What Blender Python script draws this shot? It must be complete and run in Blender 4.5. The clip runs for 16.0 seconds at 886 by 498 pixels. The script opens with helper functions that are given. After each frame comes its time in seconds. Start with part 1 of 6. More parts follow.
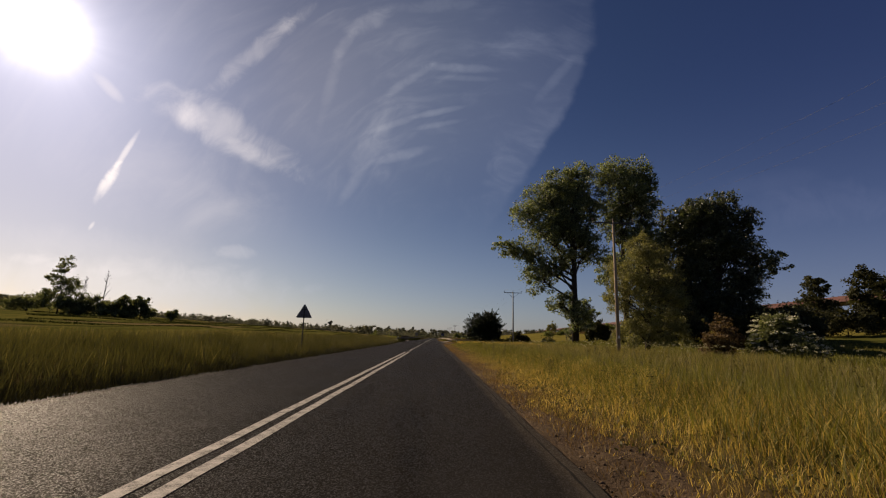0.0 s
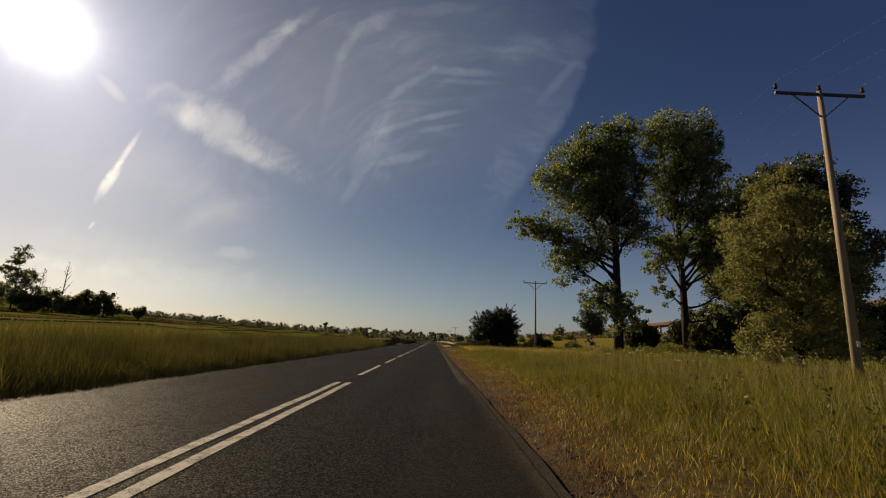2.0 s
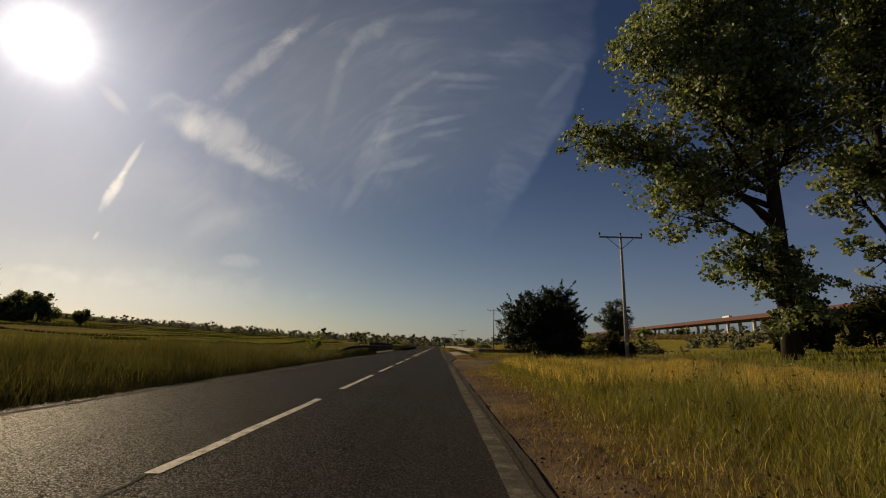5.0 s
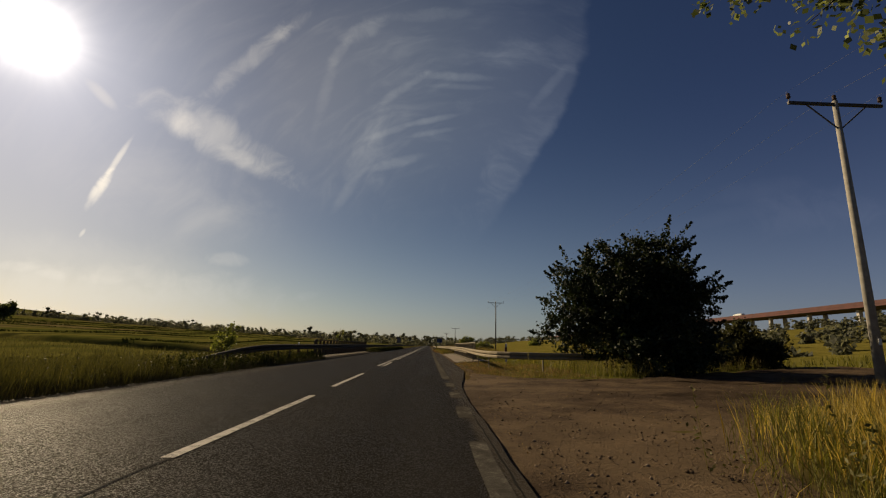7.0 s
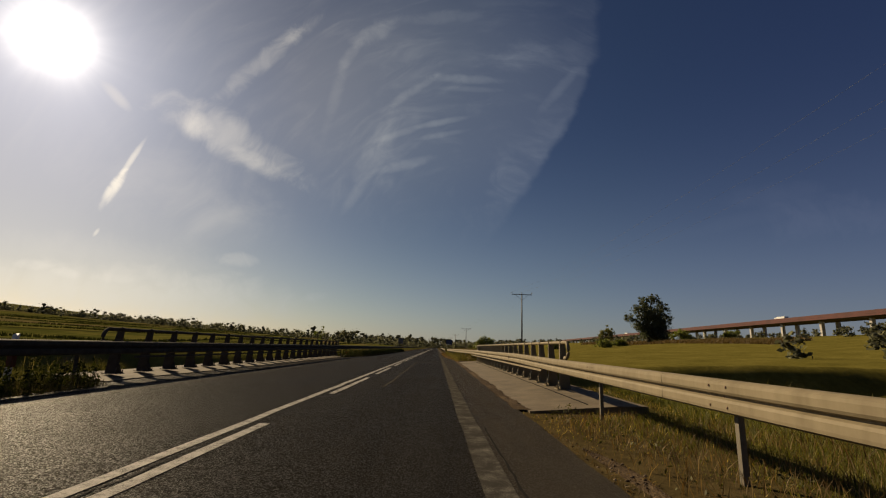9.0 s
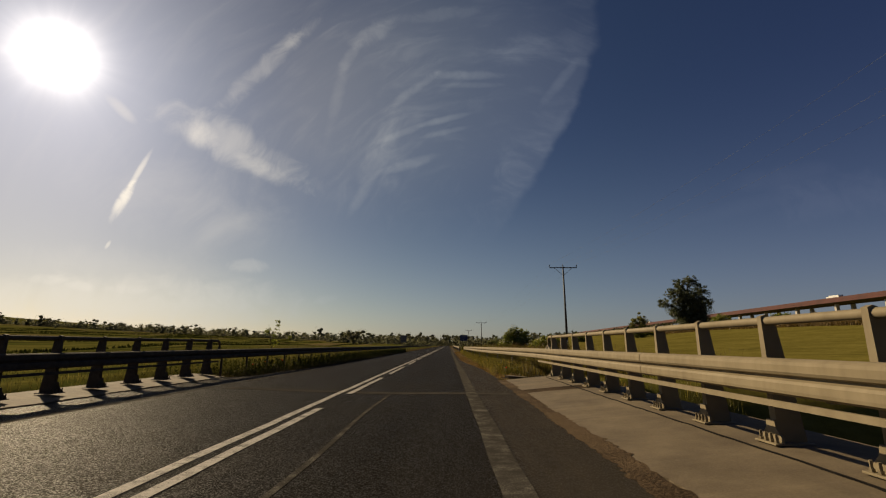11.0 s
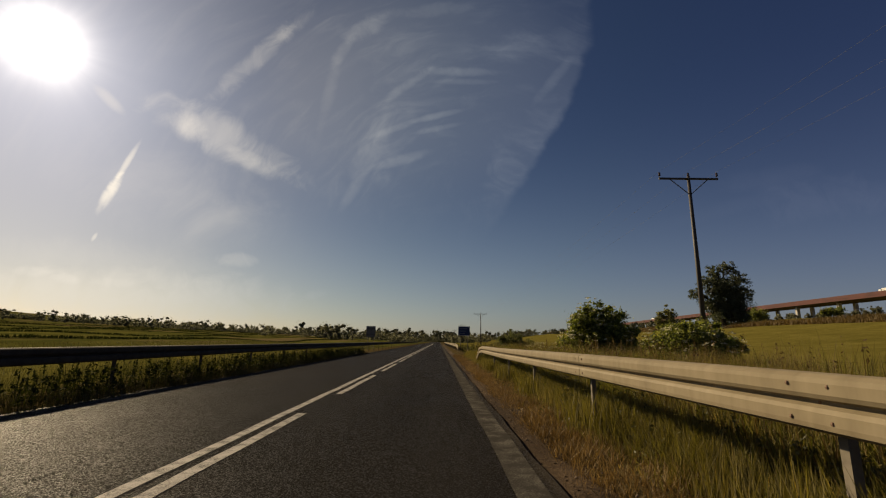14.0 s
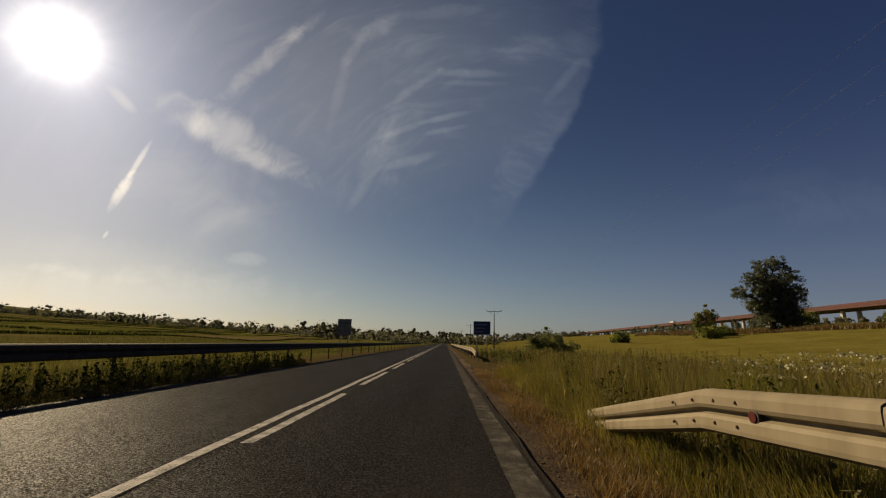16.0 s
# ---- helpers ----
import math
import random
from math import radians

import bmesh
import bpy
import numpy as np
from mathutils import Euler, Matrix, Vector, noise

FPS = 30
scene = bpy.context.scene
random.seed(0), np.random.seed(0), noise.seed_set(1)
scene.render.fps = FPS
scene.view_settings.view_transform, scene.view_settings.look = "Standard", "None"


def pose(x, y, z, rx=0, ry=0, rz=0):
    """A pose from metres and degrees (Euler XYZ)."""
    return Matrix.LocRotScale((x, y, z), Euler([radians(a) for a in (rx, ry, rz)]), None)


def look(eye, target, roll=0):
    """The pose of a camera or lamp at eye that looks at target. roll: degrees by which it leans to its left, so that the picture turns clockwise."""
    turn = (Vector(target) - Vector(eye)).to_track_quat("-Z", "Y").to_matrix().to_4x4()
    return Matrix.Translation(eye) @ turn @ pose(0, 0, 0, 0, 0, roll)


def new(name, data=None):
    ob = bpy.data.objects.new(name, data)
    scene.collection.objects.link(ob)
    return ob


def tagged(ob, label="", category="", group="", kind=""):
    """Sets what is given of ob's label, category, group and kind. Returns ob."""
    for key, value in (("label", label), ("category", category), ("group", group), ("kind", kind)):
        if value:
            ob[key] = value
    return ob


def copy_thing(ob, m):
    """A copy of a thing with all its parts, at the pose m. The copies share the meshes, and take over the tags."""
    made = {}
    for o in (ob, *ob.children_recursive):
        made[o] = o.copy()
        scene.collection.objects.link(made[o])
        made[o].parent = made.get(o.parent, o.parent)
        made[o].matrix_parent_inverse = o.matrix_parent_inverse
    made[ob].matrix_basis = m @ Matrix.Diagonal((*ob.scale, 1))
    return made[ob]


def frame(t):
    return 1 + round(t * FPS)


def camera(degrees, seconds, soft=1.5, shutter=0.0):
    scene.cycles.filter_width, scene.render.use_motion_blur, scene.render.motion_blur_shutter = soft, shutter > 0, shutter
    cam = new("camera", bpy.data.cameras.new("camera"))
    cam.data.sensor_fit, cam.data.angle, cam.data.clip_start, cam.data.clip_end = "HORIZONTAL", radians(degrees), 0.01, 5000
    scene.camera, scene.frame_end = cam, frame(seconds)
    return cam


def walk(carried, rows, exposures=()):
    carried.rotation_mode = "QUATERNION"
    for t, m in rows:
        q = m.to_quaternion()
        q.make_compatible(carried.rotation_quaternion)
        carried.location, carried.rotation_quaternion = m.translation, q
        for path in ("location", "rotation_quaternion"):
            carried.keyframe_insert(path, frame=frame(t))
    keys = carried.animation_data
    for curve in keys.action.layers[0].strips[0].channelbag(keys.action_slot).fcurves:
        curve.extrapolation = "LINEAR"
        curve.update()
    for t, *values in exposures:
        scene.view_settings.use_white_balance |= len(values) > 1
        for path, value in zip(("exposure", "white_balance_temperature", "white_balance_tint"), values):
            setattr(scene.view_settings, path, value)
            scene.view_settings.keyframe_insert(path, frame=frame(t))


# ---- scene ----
# A straight country road, driven along +y. x to the right, z up, metres.
cam = camera(88.84, 16.0, soft=1.15)
PATH = [
    (0.0, -0.000, 1.42, 1.153, -0.99, 11.08, -1.61),
    (0.5, 0.048, 7.28, 1.153, -0.94, 11.34, -0.43),
    (1.0, 0.104, 13.08, 1.154, -1.86, 11.58, -1.03),
    (1.5, 0.154, 18.70, 1.152, -2.45, 11.61, -0.45),
    (2.0, 0.219, 24.36, 1.153, -1.12, 11.48, -2.18),
    (2.5, 0.279, 30.05, 1.153, -2.02, 11.60, -2.80),
    (3.0, 0.326, 35.75, 1.153, -0.84, 11.53, -1.18),
    (3.5, 0.372, 41.41, 1.153, 0.92, 11.41, -2.90),
    (4.0, 0.400, 47.02, 1.153, -1.59, 11.68, 0.63),
    (4.5, 0.375, 52.60, 1.151, -0.30, 12.05, -1.23),
    (7.0, 0.468, 80.98, 1.153, -1.71, 12.03, -1.46),
    (7.5, 0.466, 86.82, 1.153, -0.84, 11.94, -2.35),
    (8.0, 0.470, 92.67, 1.152, -0.79, 12.14, -1.86),
    (10.5, 0.492, 122.57, 1.153, -0.71, 12.31, -2.73),
    (11.0, 0.467, 128.49, 1.153, 0.71, 11.95, 0.04),
    (11.5, 0.413, 134.38, 1.153, 0.80, 11.82, -1.59),
    (12.0, 0.353, 140.23, 1.153, -0.24, 11.90, 1.17),
    (12.5, 0.306, 146.01, 1.153, -0.13, 11.29, -0.92),
    (13.0, 0.274, 151.68, 1.153, -1.90, 11.41, 0.03),
    (13.5, 0.256, 157.21, 1.153, -0.30, 11.76, 0.10),
    (14.0, 0.252, 162.55, 1.153, -0.50, 11.51, -0.42),
    (14.5, 0.261, 167.69, 1.153, -0.47, 11.52, 0.60),
    (15.0, 0.273, 172.71, 1.153, -0.41, 11.64, -1.37),
    (15.5, 0.278, 177.75, 1.153, -2.44, 11.66, -0.69),
    (16.0, 0.271, 182.82, 1.153, 0.24, 11.67, -1.22),
]
walk(cam, [(t, pose(x, y, z, 90 + pitch, roll, yaw)) for t, x, y, z, yaw, pitch, roll in PATH], [(0.0, 0.46, 6330, 20), (1.0, 0.47, 6540, 15), (2.5, 0.40, 6740, 11.5), (4.5, 0.29, 6840, 10.5), (16.0, 0.29, 6830, 10.5)])

# ---------------------------------------------------------------- light
SUN_AZ, SUN_EL = radians(44.5), radians(27.0)          # azimuth: from +y towards -x
SUN_DIR = Vector((-math.sin(SUN_AZ) * math.cos(SUN_EL), math.cos(SUN_AZ) * math.cos(SUN_EL), math.sin(SUN_EL)))

lamp = bpy.data.lights.new("sun", "SUN")
lamp.energy, lamp.angle, lamp.color = 5.0, radians(0.6), (1.0, 0.80, 0.52)
sun = new("sun", lamp)
sun.matrix_world = look(SUN_DIR * 300, (0, 0, 0))


class Nodes:
    """Short hand for building node trees."""

    def __init__(self, tree):
        self.tree = tree
        tree.nodes.clear()

    def node(self, kind):
        return self.tree.nodes.new(kind)

    def put(self, socket, value):
        if isinstance(value, bpy.types.NodeSocket):
            self.tree.links.new(value, socket)
        elif value is not None:
            socket.default_value = value

    def math(self, op, a, b=None, c=None, clamp=False):
        n = self.node("ShaderNodeMath")
        n.operation, n.use_clamp = op, clamp
        for i, v in enumerate((a, b, c)):
            self.put(n.inputs[i], v)
        return n.outputs[0]

    def vec(self, op, a, b=None):
        n = self.node("ShaderNodeVectorMath")
        n.operation = op
        self.put(n.inputs[0], a)
        self.put(n.inputs[1], b)
        return n.outputs["Value"] if op in ("DOT_PRODUCT", "LENGTH") else n.outputs[0]

    def xyz(self, x, y, z):
        n = self.node("ShaderNodeCombineXYZ")
        for i, v in enumerate((x, y, z)):
            self.put(n.inputs[i], v)
        return n.outputs[0]

    def split(self, v):
        n = self.node("ShaderNodeSeparateXYZ")
        self.put(n.inputs[0], v)
        return n.outputs

    def noise(self, vector, scale, detail=4.0, rough=0.55, warp=0.0):
        n = self.node("ShaderNodeTexNoise")
        self.put(n.inputs["Vector"], vector)
        for key, v in (("Scale", scale), ("Detail", detail), ("Roughness", rough), ("Distortion", warp)):
            n.inputs[key].default_value = v
        return n.outputs["Fac"]

    def step(self, v, lo, hi, to_lo=0.0, to_hi=1.0):
        n = self.node("ShaderNodeMapRange")
        n.interpolation_type = "SMOOTHSTEP"
        for key, w in (("Value", v), ("From Min", lo), ("From Max", hi), ("To Min", to_lo), ("To Max", to_hi)):
            self.put(n.inputs[key], w)
        return n.outputs[0]

    def mix(self, fac, a, b, blend="MIX"):
        n = self.node("ShaderNodeMix")
        n.data_type, n.blend_type = "RGBA", blend
        for i, v in ((0, fac), (6, a), (7, b)):
            if isinstance(v, tuple) and len(v) == 3:
                v = (*v, 1.0)
            self.put(n.inputs[i], v)
        return n.outputs[2]

    def ramp(self, fac, *stops):
        n = self.node("ShaderNodeValToRGB")
        e = n.color_ramp.elements
        while len(e) < len(stops):
            e.new(0.5)
        for item, (at, rgb) in zip(e, stops):
            item.position, item.color = at, (*rgb, 1.0)
        self.put(n.inputs[0], fac)
        return n.outputs[0]


def build_world():
    world = bpy.data.worlds.new("sky")
    world.use_nodes = True
    scene.world = world
    k = Nodes(world.node_tree)
    sky = k.node("ShaderNodeTexSky")
    sky.sky_type, sky.sun_disc, sky.sun_elevation, sky.sun_rotation = "NISHITA", False, SUN_EL, -SUN_AZ
    sky.altitude, sky.air_density, sky.dust_density, sky.ozone_density = 100.0, 1.0, 1.0, 2.5
    way = k.vec("NORMALIZE", k.node("ShaderNodeTexCoord").outputs["Generated"])
    x, y, z = k.split(way)
    ahead = k.math("MAXIMUM", y, 0.05)
    a, b = k.math("DIVIDE", x, ahead), k.math("DIVIDE", z, ahead)
    flat = k.xyz(a, b, 0.0)
    front = k.step(y, 0.05, 0.3)
    # angle to the sun
    c = k.vec("DOT_PRODUCT", way, tuple(SUN_DIR))
    off = k.math("ARCCOSINE", k.math("MINIMUM", c, 0.99999))
    # the glare round the sun is a little ragged
    rag = k.math("MULTIPLY_ADD", k.math("SUBTRACT", k.noise(k.vec("NORMALIZE", k.vec("SUBTRACT", way, tuple(SUN_DIR))), 2.2, 3.0), 0.5), 0.34, 1.0)
    ray_off = k.math("MULTIPLY", off, rag)
    halo = k.math("POWER", 2.718, k.math("MULTIPLY", k.math("POWER", off, 2.0), -1.0 / 0.40 ** 2))
    inner = k.math("POWER", 2.718, k.math("MULTIPLY", k.math("POWER", ray_off, 2.0), -1.0 / 0.0455 ** 2))
    near = k.math("POWER", 2.718, k.math("MULTIPLY", ray_off, -1.0 / 0.085))
    low = k.math("POWER", 2.718, k.math("MULTIPLY", k.math("ABSOLUTE", z), -9.0))
    wide = k.math("POWER", 2.718, k.math("MULTIPLY", off, -2.2))
    # thin high cloud: feathers that bend round a point low ahead, with a clear edge on the right
    wob = k.math("SUBTRACT", k.noise(flat, 3.0, 5.0), 0.5)
    edge = k.math("ADD", k.math("MULTIPLY", b, 0.66), -0.045)
    edge = k.math("ADD", edge, k.math("MULTIPLY", k.math("MAXIMUM", k.math("SUBTRACT", b, 0.55), 0.0), -0.37))
    edge = k.math("ADD", edge, k.math("MULTIPLY", k.math("MAXIMUM", k.math("SUBTRACT", b, 0.73), 0.0), -0.20))
    inside = k.math("SUBTRACT", k.math("ADD", edge, k.math("ADD", k.math("MULTIPLY", wob, 0.07), k.math("MULTIPLY", k.math("SUBTRACT", k.noise(flat, 17.0, 4.0), 0.5), 0.035))), a)
    veil = k.step(inside, -0.006, 0.022)
    da, db = k.math("SUBTRACT", a, 0.14), k.math("SUBTRACT", b, 0.12)
    rad = k.math("SQRT", k.math("ADD", k.math("MULTIPLY", da, da), k.math("MULTIPLY", db, db)))
    ang = k.math("ARCTAN2", db, da)
    radw = k.math("ADD", rad, k.math("MULTIPLY", wob, 0.10))
    streak = k.noise(k.xyz(k.math("MULTIPLY", radw, 6.0), k.math("MULTIPLY", ang, 1.5), 0.0), 1.3, 5.0, 0.55, 0.9)
    fine = k.noise(k.xyz(k.math("MULTIPLY", radw, 17.0), k.math("MULTIPLY", ang, 2.6), 3.0), 1.3, 5.0, 0.55, 1.2)
    feather = k.step(k.math("ADD", k.math("MULTIPLY", streak, 0.60), k.math("MULTIPLY", fine, 0.40)), 0.42, 0.80)
    broad = k.noise(k.xyz(a, b, 5.0), 2.6, 3.0, 0.5, 0.6)
    # the plume stands thickest a little left of straight ahead
    qa, qb = k.math("DIVIDE", k.math("ADD", a, 0.0), 0.40), k.math("DIVIDE", k.math("SUBTRACT", b, 0.56), 0.36)
    plume = k.step(k.math("ADD", k.math("MULTIPLY", qa, qa), k.math("MULTIPLY", qb, qb)), 1.5, 0.0, 0.25, 1.0)
    thin = k.math("MULTIPLY", k.step(b, 0.16, 0.50), plume)
    gain = k.math("MULTIPLY", k.step(broad, 0.28, 0.62), 0.34)
    cloud = k.math("MULTIPLY", veil, k.math("MULTIPLY", thin, k.math("ADD", k.math("MULTIPLY", feather, gain), 0.17)))

    def puff(a0, b0, a1, b1, width, gain, rag=0.35, scale=16.0):
        """A streak of cloud from (a0, b0) to (a1, b1)."""
        lx, ly = a1 - a0, b1 - b0
        ln = math.hypot(lx, ly)
        lx, ly = lx / ln, ly / ln
        w = k.math("ADD", k.math("MULTIPLY", k.noise(flat, scale, 6.0, 0.62, 0.8), 0.6), k.math("MULTIPLY", k.noise(flat, scale * 0.4, 3.0, 0.5, 0.5), 0.4))
        u = k.math("ADD", k.math("MULTIPLY", k.math("SUBTRACT", a, (a0 + a1) / 2), lx), k.math("MULTIPLY", k.math("SUBTRACT", b, (b0 + b1) / 2), ly))
        v = k.math("ADD", k.math("MULTIPLY", k.math("SUBTRACT", a, (a0 + a1) / 2), -ly), k.math("MULTIPLY", k.math("SUBTRACT", b, (b0 + b1) / 2), lx))
        d = k.math("ADD", k.math("POWER", k.math("ABSOLUTE", k.math("DIVIDE", u, ln / 2)), 2.0), k.math("POWER", k.math("ABSOLUTE", k.math("DIVIDE", v, width)), 2.0))
        d = k.math("ADD", d, k.math("MULTIPLY", k.math("SUBTRACT", w, 0.5), rag * 6.0))
        return k.math("MULTIPLY", k.step(d, 1.5, -0.5), gain)

    for spec in ((-0.706, 0.463, -0.752, 0.355, 0.008, 0.62, 0.55), (-0.742, 0.375, -0.783, 0.272, 0.014, 0.95, 0.6), (-0.774, 0.234, -0.784, 0.214, 0.005, 0.6, 0.1),
                 (-0.70, 0.560, -0.37, 0.385, 0.050, 0.26, 1.2, 10.0), (-0.655, 0.525, -0.56, 0.465, 0.034, 0.34, 0.8, 9.0), (-0.50, 0.435, -0.38, 0.375, 0.022, 0.22, 0.9, 9.0), (-0.90, 0.40, -0.38, 0.26, 0.11, 0.13, 0.9, 5.0), (-0.62, 0.33, -0.30, 0.20, 0.07, 0.09, 0.9, 5.0),
                 (-0.33, 0.82, -0.56, 0.56, 0.026, 0.16, 1.0), (-0.36, 0.785, -0.43, 0.70, 0.012, 0.10, 0.8), (-0.84, 0.60, -0.755, 0.525, 0.014, 0.35, 0.25),
                 (-0.50, 0.178, -0.41, 0.172, 0.016, 0.24, 0.8), (-0.31, 0.090, -0.24, 0.105, 0.011, 0.20, 0.7),
                 (-0.95, 0.146, -0.86, 0.144, 0.012, 0.30, 0.6), (-0.86, 0.135, -0.79, 0.123, 0.011, 0.25, 0.6), (-0.80, 0.125, -0.66, 0.118, 0.010, 0.14, 0.8),
                 (-1.15, 0.10, -0.30, 0.075, 0.062, 0.52, 0.55), (-1.0, 0.20, -0.45, 0.13, 0.05, 0.12, 0.6),
                 (-0.136, 0.568, -0.030, 0.655, 0.014, 0.17, 0.7), (-0.06, 0.650, 0.141, 0.647, 0.012, 0.14, 0.7), (-0.02, 0.620, 0.13, 0.622, 0.008, 0.08, 0.7),
                 (-0.177, 0.469, -0.055, 0.518, 0.010, 0.15, 0.5), (-0.08, 0.512, 0.050, 0.545, 0.009, 0.20, 0.4), (-0.06, 0.485, 0.055, 0.512, 0.008, 0.14, 0.5),
                 (-0.231, 0.290, -0.165, 0.400, 0.014, 0.10, 0.5), (-0.18, 0.390, -0.013, 0.440, 0.013, 0.13, 0.6),
                 (-0.272, 0.650, -0.220, 0.745, 0.016, 0.08, 0.8), (-0.24, 0.735, -0.127, 0.802, 0.024, 0.14, 0.9), (-0.178, 0.802, 0.09, 0.835, 0.018, 0.07, 0.9),
                 (-0.291, 0.470, -0.252, 0.700, 0.016, 0.07, 0.6), (0.22, 0.56, 0.33, 0.70, 0.014, 0.10, 0.7),
                 (0.66, 0.36, 0.90, 0.40, 0.03, 0.035, 0.4), (0.50, 0.26, 1.0, 0.40, 0.02, 0.02, 0.3),
                 (0.75, 0.30, 1.1, 0.36, 0.05, 0.05, 0.9)):
        cloud = k.math("ADD", cloud, puff(*spec))
    cloud = k.math("MULTIPLY", k.math("MINIMUM", cloud, 1.0), front)
    base = k.mix(1.0, sky.outputs[0], (0.0245, 0.0242, 0.0264), "MULTIPLY")
    base = k.mix(1.0, base, k.mix(k.step(z, 0.0, 0.5), (1.0, 1.0, 1.0), (0.45, 0.585, 0.79)), "MULTIPLY")
    glow = k.mix(1.0, k.mix(halo, (0, 0, 0), (0.060, 0.054, 0.052)), k.mix(inner, (0, 0, 0), (1.25, 1.17, 1.10)), "ADD")
    glow = k.mix(1.0, glow, k.mix(near, (0, 0, 0), (0.45, 0.41, 0.37)), "ADD")
    haze = k.math("POWER", 2.718, k.math("MULTIPLY", k.math("ABSOLUTE", z), -4.5))
    glow = k.mix(1.0, glow, k.mix(haze, (0, 0, 0), (0.050, 0.060, 0.068)), "ADD")
    glow = k.mix(1.0, glow, k.mix(k.math("MULTIPLY", wide, 0.34), (0, 0, 0), (0.082, 0.079, 0.076)), "ADD")
    glow = k.mix(1.0, glow, k.mix(k.math("MULTIPLY", low, wide), (0, 0, 0), (0.46, 0.36, 0.24)), "ADD")
    base = k.mix(1.0, base, glow, "ADD")
    lit = k.mix(k.step(wide, 0.12, 0.55), (0.27, 0.285, 0.335), (0.80, 0.74, 0.68))
    colour = k.mix(cloud, base, lit)
    # away from the sun the clear sky is deeper and bluer
    tone = k.ramp(wide, (0.03, (0.97, 0.985, 1.17)), (0.10, (0.92, 1.0, 1.05)), (0.22, (0.915, 0.99, 0.975)), (0.42, (0.97, 0.99, 0.945)), (0.8, (1.0, 1.0, 1.0)))
    colour = k.mix(1.0, colour, tone, "MULTIPLY")
    back = k.node("ShaderNodeBackground")
    k.put(back.inputs[0], colour)
    back.inputs[1].default_value = 1.0
    out = k.node("ShaderNodeOutputWorld")
    k.tree.links.new(back.outputs[0], out.inputs[0])


build_world()

# ---------------------------------------------------------------- materials


def material(name, build, rough=0.8, metal=0.0, spec=0.3, bump=None, translucent=None):
    """build(k, place) gives colour, or (colour, roughness, height); a fourth entry sets the gloss; bump: strength and depth."""
    m = bpy.data.materials.new(name)
    m.use_nodes = True
    k = Nodes(m.node_tree)
    place = k.node("ShaderNodeNewGeometry").outputs["Position"]
    got = build(k, place)
    gloss = None
    if isinstance(got, tuple) and len(got) == 4:
        gloss, got = got[3], got[:3]
    colour, r, height = got if isinstance(got, tuple) and len(got) == 3 and not isinstance(got[0], float) else (got, None, None)
    p = k.node("ShaderNodeBsdfPrincipled")
    k.put(p.inputs["Base Color"], (*colour, 1.0) if isinstance(colour, tuple) else colour)
    k.put(p.inputs["Roughness"], rough if r is None else r)
    p.inputs["Metallic"].default_value = metal
    k.put(p.inputs["Specular IOR Level"], spec if gloss is None else gloss)
    if height is not None and bump:
        n = k.node("ShaderNodeBump")
        n.inputs["Strength"].default_value, n.inputs["Distance"].default_value = bump
        k.put(n.inputs["Height"], height)
        k.put(p.inputs["Normal"], n.outputs[0])
    out = k.node("ShaderNodeOutputMaterial")
    shader = p.outputs[0]
    if translucent:
        tr = k.node("ShaderNodeBsdfTranslucent")
        k.put(tr.inputs[0], k.mix(1.0, colour, translucent[1], "MULTIPLY"))
        mx = k.node("ShaderNodeMixShader")
        mx.inputs[0].default_value = translucent[0]
        k.tree.links.new(shader, mx.inputs[1])
        k.tree.links.new(tr.outputs[0], mx.inputs[2])
        shader = mx.outputs[0]
    k.tree.links.new(shader, out.inputs[0])
    return m


def island(k):
    return k.node("ShaderNodeNewGeometry").outputs["Random Per Island"]


def leafy(name, dark, mid, light, amount=0.35, tint=(1.2, 1.25, 0.5), rough=0.6, patch=0.25, spread=0.65, spec=0.2):
    def build(k, p):
        r = island(k)
        n = k.noise(p, patch, 3.0)
        f = k.math("ADD", k.math("ADD", k.math("MULTIPLY", r, spread), 0.325 - spread / 2), k.math("MULTIPLY", k.math("SUBTRACT", n, 0.5), 0.9))
        return k.ramp(f, (0.05, dark), (0.45, mid), (0.95, light))
    return material(name, build, rough, spec=spec, translucent=(amount, tint))


